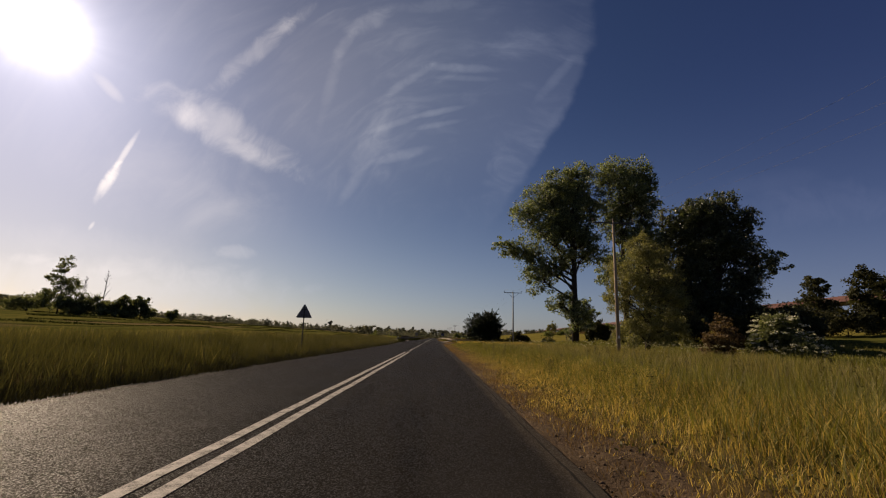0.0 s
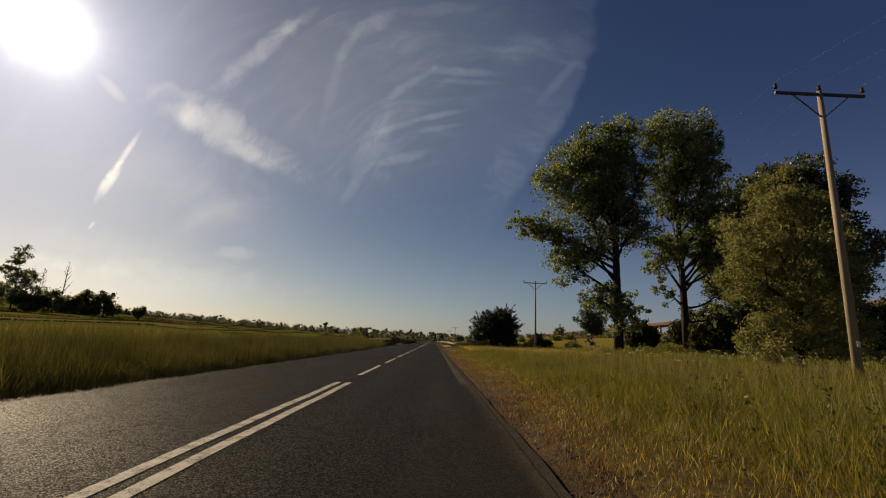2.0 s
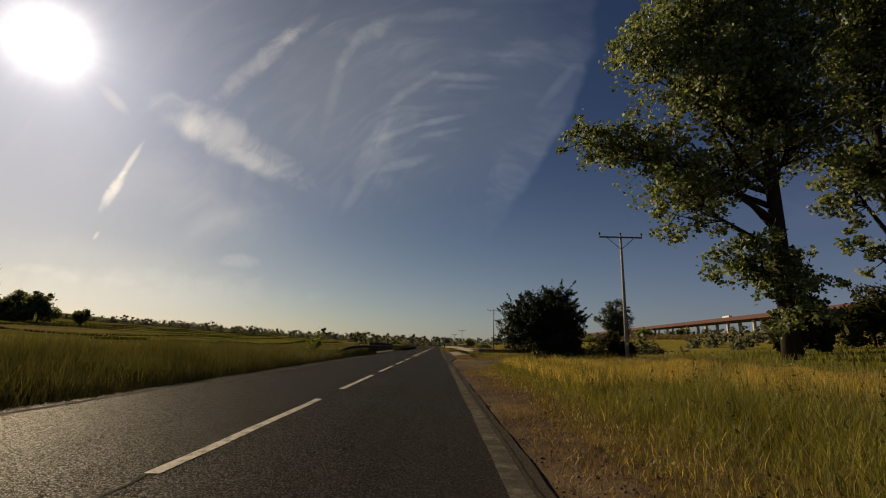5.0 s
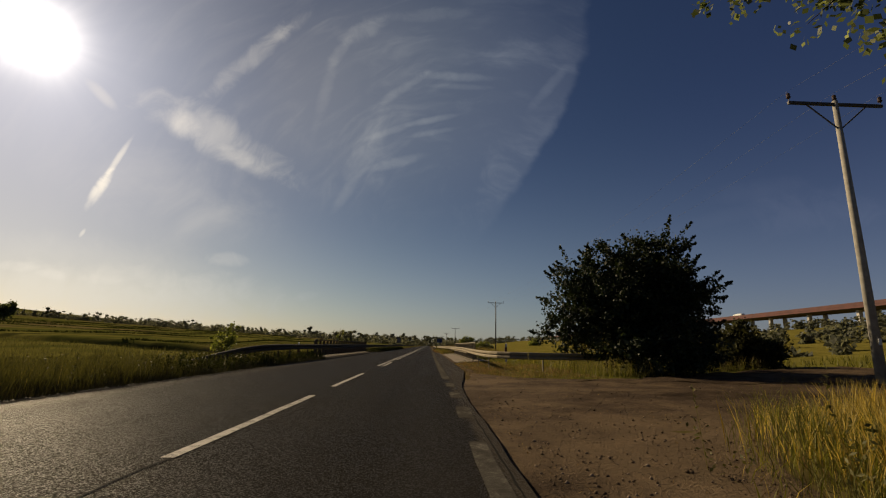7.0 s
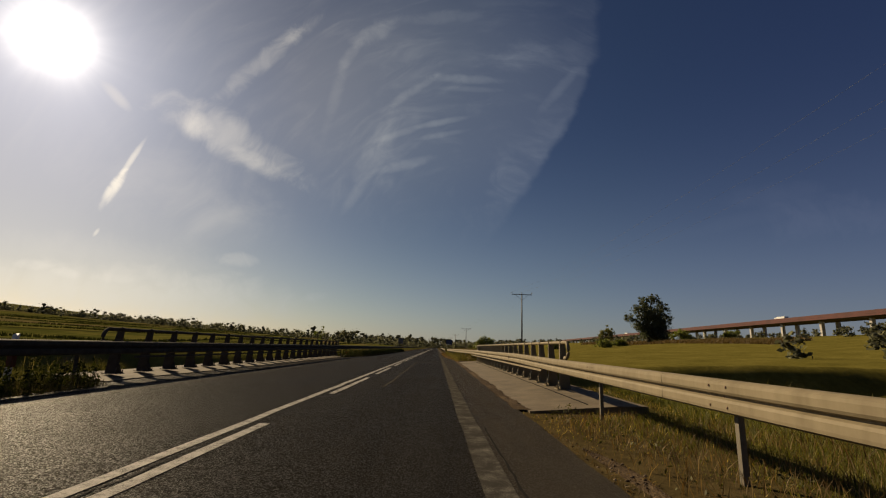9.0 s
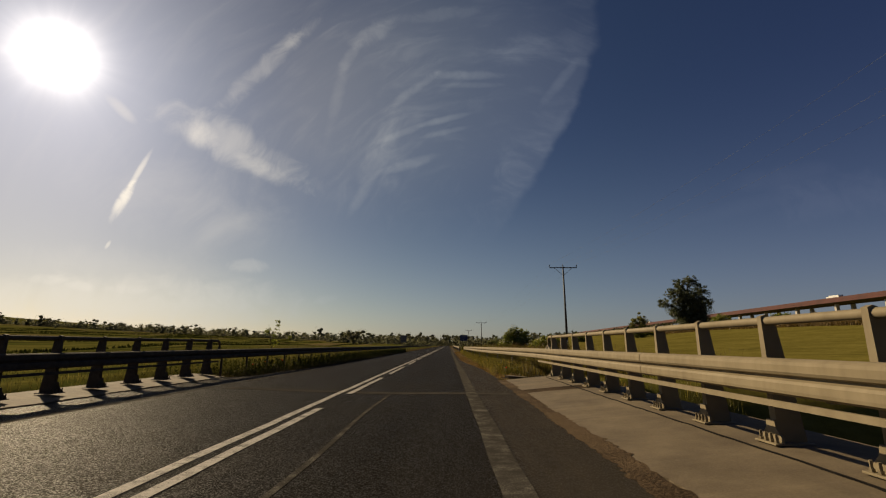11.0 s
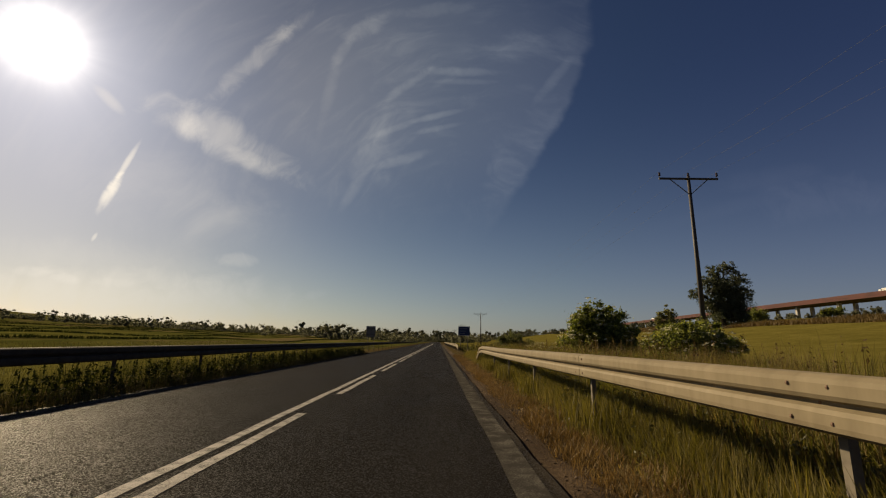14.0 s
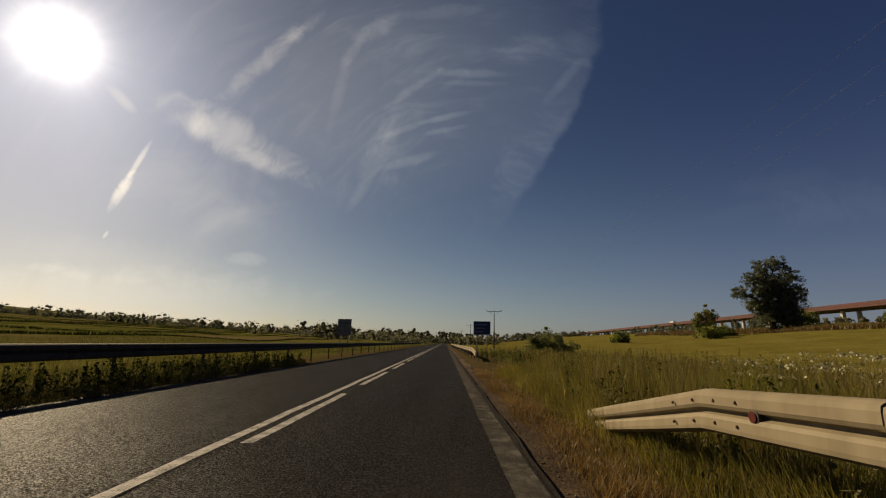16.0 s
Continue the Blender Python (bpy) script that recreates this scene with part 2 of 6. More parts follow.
def asphalt_look(k, p):
    x, y, z = k.split(p)
    stone = k.node("ShaderNodeTexVoronoi")
    k.put(stone.inputs["Vector"], p)
    stone.inputs["Scale"].default_value = 95.0
    grain = k.noise(p, 160.0, 3.0, 0.7)
    broad = k.noise(k.xyz(k.math("MULTIPLY", x, 1.0), k.math("MULTIPLY", y, 0.06), 0.0), 1.1, 5.0)
    blotch = k.noise(p, 0.35, 5.0, 0.6)
    # wheel tracks, worn a little smoother and darker
    t = k.math("ABSOLUTE", k.math("SUBTRACT", k.math("ABSOLUTE", k.math("SUBTRACT", x, -0.5)), 0.85))
    u = k.math("ABSOLUTE", k.math("SUBTRACT", k.math("ABSOLUTE", k.math("SUBTRACT", x, -3.9)), 0.85))
    track = k.math("MAXIMUM", k.step(t, 0.5, 0.1), k.step(u, 0.5, 0.1))
    f = k.math("ADD", k.math("MULTIPLY", broad, 0.5), k.math("MULTIPLY", blotch, 0.5))
    col = k.ramp(f, (0.30, (0.0130, 0.0118, 0.0104)), (0.55, (0.0180, 0.0164, 0.0146)), (0.75, (0.027, 0.0245, 0.0215)))
    col = k.mix(k.math("MULTIPLY", track, 0.45), col, (0.0205, 0.0192, 0.0178))
    chip = k.split(stone.outputs["Color"])[0]
    col = k.mix(k.math("MULTIPLY", k.step(chip, 0.45, 0.05), 0.5), col, (0.012, 0.0115, 0.011))
    col = k.mix(k.math("MULTIPLY", k.step(chip, 0.72, 0.97), k.math("ADD", 0.10, k.math("MULTIPLY", grain, 0.45))), col, (0.060, 0.054, 0.047))
    stain = k.noise(k.xyz(k.math("MULTIPLY", x, 1.6), k.math("MULTIPLY", y, 0.16), 4.0), 1.0, 6.0, 0.7, 0.6)
    col = k.mix(k.math("MULTIPLY", k.step(stain, 0.52, 0.70), 0.45), col, (0.0085, 0.0078, 0.007))
    pale = k.noise(k.xyz(k.math("MULTIPLY", x, 0.9), k.math("MULTIPLY", y, 0.07), 9.0), 1.0, 6.0, 0.65, 0.4)
    col = k.mix(k.math("MULTIPLY", k.step(pale, 0.55, 0.75), 0.35), col, (0.036, 0.033, 0.029))
    left_rim = k.step(x, -5.8, -6.5)
    col = k.mix(k.math("MULTIPLY", left_rim, 0.5), col, (0.050, 0.045, 0.038))
    # crumbling pale edge, dusty where the road is wide at the bridge
    ragged = k.noise(k.xyz(k.math("MULTIPLY", x, 2.0), k.math("MULTIPLY", y, 0.5), 0.0), 2.2, 5.0, 0.65)
    edge = k.step(k.math("ADD", x, k.math("MULTIPLY", ragged, 0.3)), 1.18, 1.42)
    col = k.mix(k.math("MULTIPLY", edge, k.math("ADD", 0.04, k.math("MULTIPLY", ragged, 0.45))), col, (0.095, 0.080, 0.060))
    h = k.math("ADD", k.math("MULTIPLY", stone.outputs["Distance"], -0.25), k.math("MULTIPLY", grain, 0.75))
    r = k.math("ADD", 0.40, k.math("MULTIPLY", blotch, 0.2))
    gloss = k.math("MULTIPLY", k.step(k.split(stone.outputs["Color"])[1], 0.55, 0.98), 0.042)
    return col, r, h, gloss


def paint_look(k, p):
    n = k.noise(p, 5.0, 6.0, 0.7)
    g = k.noise(p, 90.0, 3.0, 0.7)
    worn = k.step(k.math("ADD", k.math("MULTIPLY", n, 0.6), k.math("MULTIPLY", g, 0.5)), 0.47, 0.70)
    return k.mix(worn, (0.34, 0.32, 0.29), (0.055, 0.052, 0.047)), None, g


def old_paint_look(k, p):
    n = k.noise(p, 3.0, 6.0, 0.7)
    g = k.noise(p, 70.0, 3.0, 0.7)
    worn = k.step(k.math("ADD", k.math("MULTIPLY", n, 0.6), k.math("MULTIPLY", g, 0.5)), 0.34, 0.60)
    return k.mix(worn, (0.165, 0.154, 0.132), (0.042, 0.039, 0.034)), None, g


def dirt_look(k, p):
    n = k.noise(p, 0.6, 7.0, 0.7)
    g = k.noise(p, 14.0, 7.0, 0.8)
    v = k.node("ShaderNodeTexVoronoi")
    k.put(v.inputs["Vector"], p)
    v.inputs["Scale"].default_value = 26.0
    f = k.math("ADD", k.math("MULTIPLY", n, 0.5), k.math("MULTIPLY", g, 0.5))
    col = k.ramp(f, (0.38, (0.020, 0.0134, 0.0085)), (0.50, (0.049, 0.0335, 0.0205)), (0.63, (0.104, 0.073, 0.045)))
    dry = k.noise(p, 0.16, 6.0, 0.7)
    col = k.mix(k.math("MULTIPLY", k.step(dry, 0.46, 0.62), 0.36), col, (0.175, 0.126, 0.074))
    col = k.mix(k.math("MULTIPLY", k.step(v.outputs["Distance"], 0.22, 0.05), 0.6), col, (0.13, 0.105, 0.082))
    return col, None, k.math("ADD", g, k.math("MULTIPLY", v.outputs["Distance"], -0.5))


def field_look(k, p):
    """Meadow and crop strips: broad bands that lie across the slope, finer tufts."""
    x, y, z = k.split(p)
    n = k.noise(p, 0.05, 5.0, 0.6)
    tuft = k.noise(p, 1.6, 5.0, 0.75)
    band = k.noise(k.xyz(k.math("MULTIPLY", x, 0.085), k.math("MULTIPLY", y, 0.004), 0.0), 1.0, 3.0, 0.5)
    f = k.math("ADD", k.math("MULTIPLY", band, 0.7), k.math("MULTIPLY", n, 0.3))
    col = k.ramp(f, (0.34, (0.036, 0.043, 0.011)), (0.44, (0.105, 0.100, 0.024)), (0.50, (0.055, 0.061, 0.014)),
                 (0.56, (0.135, 0.120, 0.030)), (0.64, (0.046, 0.052, 0.012)))
    col = k.mix(k.math("MULTIPLY", k.step(tuft, 0.40, 0.65), 0.55), col, (0.055, 0.055, 0.014))
    # boundary furrows and a brown fallow patch on the left fields
    wave = k.math("MULTIPLY", k.math("SUBTRACT", k.noise(p, 0.012, 2.0), 0.5), 16.0)
    saw = k.math("FRACT", k.math("DIVIDE", k.math("ADD", x, k.math("ADD", wave, k.math("MULTIPLY", y, 0.05))), 19.0))
    furrow = k.math("MULTIPLY", k.step(k.math("ABSOLUTE", k.math("SUBTRACT", saw, 0.5)), 0.07, 0.02), k.step(x, -24.0, -36.0))
    col = k.mix(k.math("MULTIPLY", furrow, 0.8), col, (0.026, 0.027, 0.009))
    fallow = k.math("MULTIPLY", k.step(k.noise(k.xyz(k.math("MULTIPLY", x, 0.03), k.math("MULTIPLY", y, 0.006), 2.0), 1.0, 4.0, 0.6), 0.53, 0.60), k.step(x, -18.0, -30.0))
    col = k.mix(k.math("MULTIPLY", fallow, 0.75), col, k.ramp(tuft, (0.3, (0.095, 0.070, 0.034)), (0.7, (0.170, 0.125, 0.066))))
    # the cut meadow past the bridge is ripe and even
    ripe = k.math("MULTIPLY", k.step(x, 5.0, 10.0), k.step(y, 104.0, 124.0))
    col = k.mix(k.math("MULTIPLY", ripe, 0.88), col, k.ramp(k.math("ADD", k.math("MULTIPLY", tuft, 0.5), k.math("MULTIPLY", k.noise(p, 0.16, 6.0, 0.7), 0.5)), (0.36, (0.076, 0.066, 0.015)), (0.5, (0.130, 0.110, 0.025)), (0.64, (0.190, 0.158, 0.042))))
    # soil shows under the tall grass of the verge
    verge = k.step(k.math("ABSOLUTE", k.math("ADD", x, 2.4)), 5.5, 9.0)
    col = k.mix(k.math("SUBTRACT", 1.0, verge), col, k.ramp(tuft, (0.3, (0.038, 0.029, 0.013)), (0.7, (0.095, 0.071, 0.032))))
    return col, None, tuft


def concrete_look(k, p):
    n = k.noise(p, 1.2, 6.0, 0.65)
    g = k.noise(p, 45.0, 4.0, 0.7)
    f = k.math("ADD", k.math("MULTIPLY", n, 0.65), k.math("MULTIPLY", g, 0.35))
    return k.ramp(f, (0.32, (0.066, 0.050, 0.031)), (0.52, (0.118, 0.092, 0.058)), (0.72, (0.175, 0.139, 0.089))), None, g


def zinc_look(k, p):
    n = k.noise(p, 2.5, 5.0, 0.6)
    x, y, z = k.split(p)
    s = k.noise(k.xyz(k.math("MULTIPLY", y, 8.0), k.math("MULTIPLY", z, 1.2), x), 1.0, 5.0, 0.6)
    g = k.noise(p, 40.0, 3.0)
    f = k.math("ADD", k.math("MULTIPLY", n, 0.5), k.math("MULTIPLY", s, 0.5))
    col = k.ramp(f, (0.30, (0.160, 0.130, 0.082)), (0.50, (0.210, 0.174, 0.112)), (0.70, (0.250, 0.210, 0.140)))
    return col, k.math("ADD", 0.55, k.math("MULTIPLY", g, 0.2)), g


def bark_look(k, p):
    x, y, z = k.split(p)
    n = k.noise(k.xyz(k.math("MULTIPLY", x, 6.0), k.math("MULTIPLY", y, 6.0), k.math("MULTIPLY", z, 1.2)), 1.0, 6.0, 0.7)
    return k.ramp(n, (0.3, (0.017, 0.014, 0.011)), (0.7, (0.052, 0.043, 0.034))), None, n


def wood_look(k, p):
    x, y, z = k.split(p)
    n = k.noise(k.xyz(k.math("MULTIPLY", x, 20.0), k.math("MULTIPLY", y, 20.0), k.math("MULTIPLY", z, 0.8)), 1.0, 6.0, 0.65)
    return k.ramp(n, (0.3, (0.16, 0.12, 0.085)), (0.7, (0.34, 0.27, 0.19))), None, n


ASPHALT = material("asphalt", asphalt_look, bump=(0.75, 0.004))
PAINT = material("road_paint", paint_look, 0.8, spec=0.08, bump=(0.3, 0.004))
OLD_PAINT = material("worn_road_paint", old_paint_look, 0.9, spec=0.0, bump=(0.3, 0.004))
SEAM = material("patched_asphalt", lambda k, p: k.ramp(k.noise(p, 3.0, 6.0, 0.7), (0.3, (0.030, 0.028, 0.025)), (0.7, (0.072, 0.066, 0.058))), 0.9, spec=0.0)
DIRT = material("dirt", dirt_look, 1.0, spec=0.05, bump=(0.8, 0.03))
FIELD = material("field", field_look, 1.0, spec=0.0, bump=(0.4, 0.1))
TAR = material("open_joint", lambda k, p: k.ramp(k.noise(p, 6.0), (0.3, (0.006, 0.0055, 0.005)), (0.7, (0.014, 0.013, 0.012))), 0.95, spec=0.05)
STONE = material("loose_stone", lambda k, p: k.ramp(island(k), (0.1, (0.045, 0.030, 0.019)), (0.6, (0.10, 0.072, 0.048)), (0.95, (0.20, 0.155, 0.115))), 0.95, spec=0.1)
CONCRETE = material("concrete", concrete_look, 0.9, bump=(0.4, 0.006))
ZINC = material("weathered_zinc", zinc_look, 0.6, spec=0.12, bump=(0.15, 0.002))
POST_STEEL = material("post_steel", lambda k, p: k.ramp(k.noise(p, 7.0, 5.0, 0.7), (0.3, (0.10, 0.088, 0.066)), (0.7, (0.18, 0.156, 0.118))), 0.7)
# backlit shade of the left rails is put into this dark steel colour
DARK_SHADED_STEEL = material("dark_shaded_steel", lambda k, p: k.ramp(k.noise(p, 5.0, 6.0, 0.7), (0.3, (0.045, 0.038, 0.030)), (0.7, (0.085, 0.072, 0.056))), 0.8, spec=0.1)
RUST = material("rusty_steel", lambda k, p: k.ramp(k.noise(p, 9.0, 6.0, 0.7), (0.3, (0.10, 0.045, 0.025)), (0.7, (0.24, 0.17, 0.12))), 0.8)
BARK = material("bark", bark_look, 0.95, spec=0.1, bump=(0.7, 0.05))
POLE_GREY = material("grey_pole_concrete", lambda k, p: k.ramp(k.noise(p, 4.0, 6.0, 0.7), (0.3, (0.20, 0.185, 0.16)), (0.7, (0.33, 0.31, 0.27))), 0.85, spec=0.2)
ALUMINIUM = material("dull_aluminium_cable", lambda k, p: k.ramp(k.noise(p, 3.0, 3.0), (0.3, (0.09, 0.09, 0.088)), (0.7, (0.14, 0.138, 0.132))), 0.75, spec=0.1)
WOOD = material("pole_wood", wood_look, 0.85, spec=0.2, bump=(0.4, 0.01))
IRON = material("dark_iron", lambda k, p: k.ramp(k.noise(p, 12.0, 4.0), (0.3, (0.030, 0.028, 0.027)), (0.7, (0.075, 0.068, 0.06))), 0.6)
GLAZE = material("glazed_brown", lambda k, p: k.ramp(k.noise(p, 6.0), (0.3, (0.03, 0.018, 0.014)), (0.7, (0.06, 0.035, 0.028))), 0.5, spec=0.3)
SIGN_BACK = material("grey_sign_back", lambda k, p: k.ramp(k.noise(p, 3.0, 5.0), (0.3, (0.10, 0.10, 0.10)), (0.7, (0.17, 0.17, 0.165))), 0.55)
SIGN_BLUE = material("blue_sign_face", lambda k, p: k.ramp(k.noise(p, 2.0, 4.0), (0.3, (0.012, 0.025, 0.075)), (0.7, (0.018, 0.036, 0.10))), 0.4)
SIGN_WHITE = material("white_sign_face", lambda k, p: k.ramp(k.noise(p, 4.0), (0.3, (0.55, 0.55, 0.53)), (0.7, (0.70, 0.70, 0.68))), 0.5)
SIGN_TEXT = material("dull_sign_lettering", lambda k, p: k.ramp(k.noise(p, 4.0), (0.3, (0.10, 0.12, 0.17)), (0.7, (0.15, 0.17, 0.22))), 0.5)
RED = material("red_reflector", lambda k, p: k.ramp(k.noise(p, 8.0), (0.3, (0.045, 0.007, 0.005)), (0.7, (0.085, 0.012, 0.009))), 0.35)
BARRIER = material("rust_red_barrier", lambda k, p: k.ramp(k.noise(p, 0.25, 5.0), (0.3, (0.050, 0.013, 0.010)), (0.7, (0.085, 0.022, 0.017))), 0.7)
DECK = material("grey_bridge_concrete", lambda k, p: k.ramp(k.noise(p, 0.3, 6.0), (0.3, (0.055, 0.042, 0.032)), (0.7, (0.095, 0.075, 0.058))), 0.9)
WATER = material("river_water", lambda k, p: k.ramp(k.noise(p, 1.0), (0.3, (0.010, 0.013, 0.011)), (0.7, (0.02, 0.024, 0.018))), 0.06, spec=0.5)

GRASS = leafy("green_grass", (0.062, 0.063, 0.013), (0.148, 0.138, 0.030), (0.32, 0.268, 0.074), 0.42, (1.10, 1.12, 0.52), patch=0.9, spread=0.5)
STRAW = leafy("dry_grass", (0.21, 0.150, 0.034), (0.44, 0.325, 0.082), (0.66, 0.52, 0.18), 0.48, (1.1, 1.05, 0.65), patch=0.8)
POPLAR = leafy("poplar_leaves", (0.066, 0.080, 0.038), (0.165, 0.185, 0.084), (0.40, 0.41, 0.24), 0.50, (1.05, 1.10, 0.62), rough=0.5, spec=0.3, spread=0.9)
# darker copy of the poplar leaves: shade on the rear trees put into colour
SHADED_POPLAR = leafy("shaded_poplar_leaves", (0.028, 0.035, 0.017), (0.070, 0.080, 0.040), (0.20, 0.21, 0.125), 0.36, (1.05, 1.10, 0.62), rough=0.45, spec=0.4, spread=0.9)
WILLOW = leafy("willow_leaves", (0.095, 0.097, 0.040), (0.205, 0.198, 0.082), (0.36, 0.335, 0.16), 0.42, (1.1, 1.1, 0.6))
GREY_WILLOW = leafy("grey_willow_leaves", (0.048, 0.056, 0.034), (0.105, 0.116, 0.072), (0.21, 0.22, 0.15), 0.40, (1.05, 1.08, 0.7), rough=0.5, spec=0.25, spread=0.8)
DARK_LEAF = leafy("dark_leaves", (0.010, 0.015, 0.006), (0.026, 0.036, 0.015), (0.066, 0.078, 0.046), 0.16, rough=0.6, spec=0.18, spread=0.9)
ELDER_LEAF = leafy("elder_leaves", (0.070, 0.084, 0.024), (0.165, 0.180, 0.055), (0.32, 0.32, 0.12), 0.5, spread=0.9)
BLOSSOM = leafy("cream_blossom", (0.45, 0.43, 0.30), (0.60, 0.58, 0.42), (0.75, 0.72, 0.55), 0.3, (1.0, 1.0, 0.8))
UMBEL = leafy("cream_umbels", (0.24, 0.23, 0.14), (0.37, 0.35, 0.23), (0.54, 0.52, 0.38), 0.3, (1.0, 1.0, 0.7))
REED = leafy("brown_reed", (0.085, 0.060, 0.022), (0.15, 0.105, 0.040), (0.22, 0.16, 0.07), 0.3, (1.1, 1.0, 0.6))
# distance haze is painted in: paler, greyer leaves for the far woods
HAZY_LEAF = leafy("hazy_distant_leaves", (0.082, 0.086, 0.058), (0.135, 0.138, 0.092), (0.20, 0.20, 0.138), 0.64, (1.08, 1.06, 0.85), patch=0.02)
NETTLE = leafy("dark_weeds", (0.018, 0.023, 0.007), (0.040, 0.046, 0.014), (0.075, 0.078, 0.028), 0.14, rough=0.9, spec=0.03)
PIER = material("pale_concrete", lambda k, p: k.ramp(k.noise(p, 0.4, 5.0), (0.3, (0.34, 0.32, 0.29)), (0.7, (0.50, 0.48, 0.44))), 0.9)
# shade at the bank's foot, turned from the sun, painted into dark grass
SHADED_FRINGE = leafy("shaded_fringe_grass", (0.026, 0.025, 0.009), (0.052, 0.048, 0.018), (0.10, 0.09, 0.034), 0.12, (1.1, 1.05, 0.6))
WEED = leafy("weeds", (0.040, 0.040, 0.012), (0.090, 0.084, 0.026), (0.17, 0.15, 0.055), 0.25, (1.1, 1.1, 0.6))
THICKET = leafy("thicket_leaves", (0.056, 0.066, 0.030), (0.130, 0.142, 0.064), (0.26, 0.265, 0.14), 0.48, (1.1, 1.1, 0.65), spec=0.12)
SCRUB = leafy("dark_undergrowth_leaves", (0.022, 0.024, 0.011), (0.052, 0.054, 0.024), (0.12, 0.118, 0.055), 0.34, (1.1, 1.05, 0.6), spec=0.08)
RUSSET = leafy("russet_leaves", (0.060, 0.042, 0.022), (0.125, 0.090, 0.048), (0.22, 0.165, 0.09), 0.36, (1.1, 1.0, 0.6), spec=0.08)
SEED = leafy("ripe_grass_heads", (0.105, 0.088, 0.026), (0.205, 0.170, 0.058), (0.34, 0.285, 0.12), 0.42, (1.08, 1.05, 0.62), patch=0.8)
MEADOW = leafy("olive_meadow_grass", (0.046, 0.043, 0.015), (0.098, 0.089, 0.032), (0.19, 0.165, 0.072), 0.34, (1.06, 1.08, 0.6), patch=0.5, spread=0.4)
THATCH = leafy("brown_thatch", (0.090, 0.058, 0.023), (0.195, 0.130, 0.052), (0.37, 0.265, 0.115), 0.34, (1.1, 1.0, 0.7), patch=0.9, spread=0.6)
GREEN_TURF = leafy("green_turf", (0.072, 0.063, 0.017), (0.160, 0.134, 0.040), (0.32, 0.26, 0.095), 0.40, (1.1, 1.1, 0.5), patch=0.9, spread=0.5)
POPPY = leafy("red_poppy", (0.45, 0.02, 0.01), (0.55, 0.03, 0.015), (0.65, 0.05, 0.02), 0.4, (1.0, 0.6, 0.5))

# ---------------------------------------------------------------- mesh helpers
rng = np.random.default_rng(7)


def mesh_of(name, verts, faces, mats, smooth=False):
    """A mesh from arrays: verts (n, 3), faces (m, 3) or (m, 4)."""
    verts, faces = np.asarray(verts, float), np.asarray(faces, np.int32)
    me = bpy.data.meshes.new(name)
    side = faces.shape[1]
    me.vertices.add(len(verts))
    me.vertices.foreach_set("co", verts.ravel())
    me.loops.add(faces.size)
    me.loops.foreach_set("vertex_index", faces.ravel())
    me.polygons.add(len(faces))
    me.polygons.foreach_set("loop_start", np.arange(len(faces), dtype=np.int32) * side)
    if smooth:
        me.polygons.foreach_set("use_smooth", np.ones(len(faces), bool))
    me.update(calc_edges=True)
    for m in mats if isinstance(mats, (list, tuple)) else [mats]:
        me.materials.append(m)
    return me


def part(name, bm, mat, parent=None, label="", smooth=False):
    """Links a bmesh as one mesh object under a thing or a part."""
    me = bpy.data.meshes.new(name)
    bm.to_mesh(me)
    bm.free()
    me.materials.append(mat)
    if smooth:
        me.polygons.foreach_set("use_smooth", np.ones(len(me.polygons), bool))
    ob = new(name, me)
    ob.parent = parent
    return tagged(ob, label)


def thing(name, label, category, group="", at=(0, 0, 0), turn=0.0):
    ob = new(name)
    ob.empty_display_size = 0.2
    ob.matrix_basis = pose(*at, 0, 0, turn)
    return tagged(ob, label, category, group)


def add_box(bm, x0, x1, y0, y1, z0, z1, bevel=0.0):
    got = bmesh.ops.create_cube(bm, size=1.0)
    for v in got["verts"]:
        v.co = Vector(((x0 + x1) / 2 + v.co.x * (x1 - x0), (y0 + y1) / 2 + v.co.y * (y1 - y0), (z0 + z1) / 2 + v.co.z * (z1 - z0)))
    if bevel:
        edges = {e for v in got["verts"] for e in v.link_edges}
        bmesh.ops.bevel(bm, geom=list(edges), offset=bevel, segments=1, affect="EDGES")
    return bm


def box(*a, bevel=0.0):
    return add_box(bmesh.new(), *a, bevel=bevel)


def add_tube(bm, points, radii, sides=8, cap=True):
    """A tapered tube along points."""
    pts = [Vector(p) for p in points]
    if not isinstance(radii, (list, tuple)):
        radii = [radii] * len(pts)
    rings = []
    for i, p in enumerate(pts):
        d = (pts[min(i + 1, len(pts) - 1)] - pts[max(i - 1, 0)]).normalized()
        u = d.orthogonal().normalized() if abs(d.z) > 0.999 else d.cross(Vector((0, 0, 1))).normalized()
        w = d.cross(u)
        rings.append([bm.verts.new(p + (u * math.cos(q) + w * math.sin(q)) * radii[i]) for q in (2 * math.pi * j / sides for j in range(sides))])
    for a, b in zip(rings, rings[1:]):
        for j in range(sides):
            bm.faces.new((a[j], a[(j + 1) % sides], b[(j + 1) % sides], b[j]))
    if cap:
        bm.faces.new(rings[0][::-1])
        bm.faces.new(rings[-1])
    return bm


def tube(points, radii, sides=8):
    return add_tube(bmesh.new(), points, radii, sides)


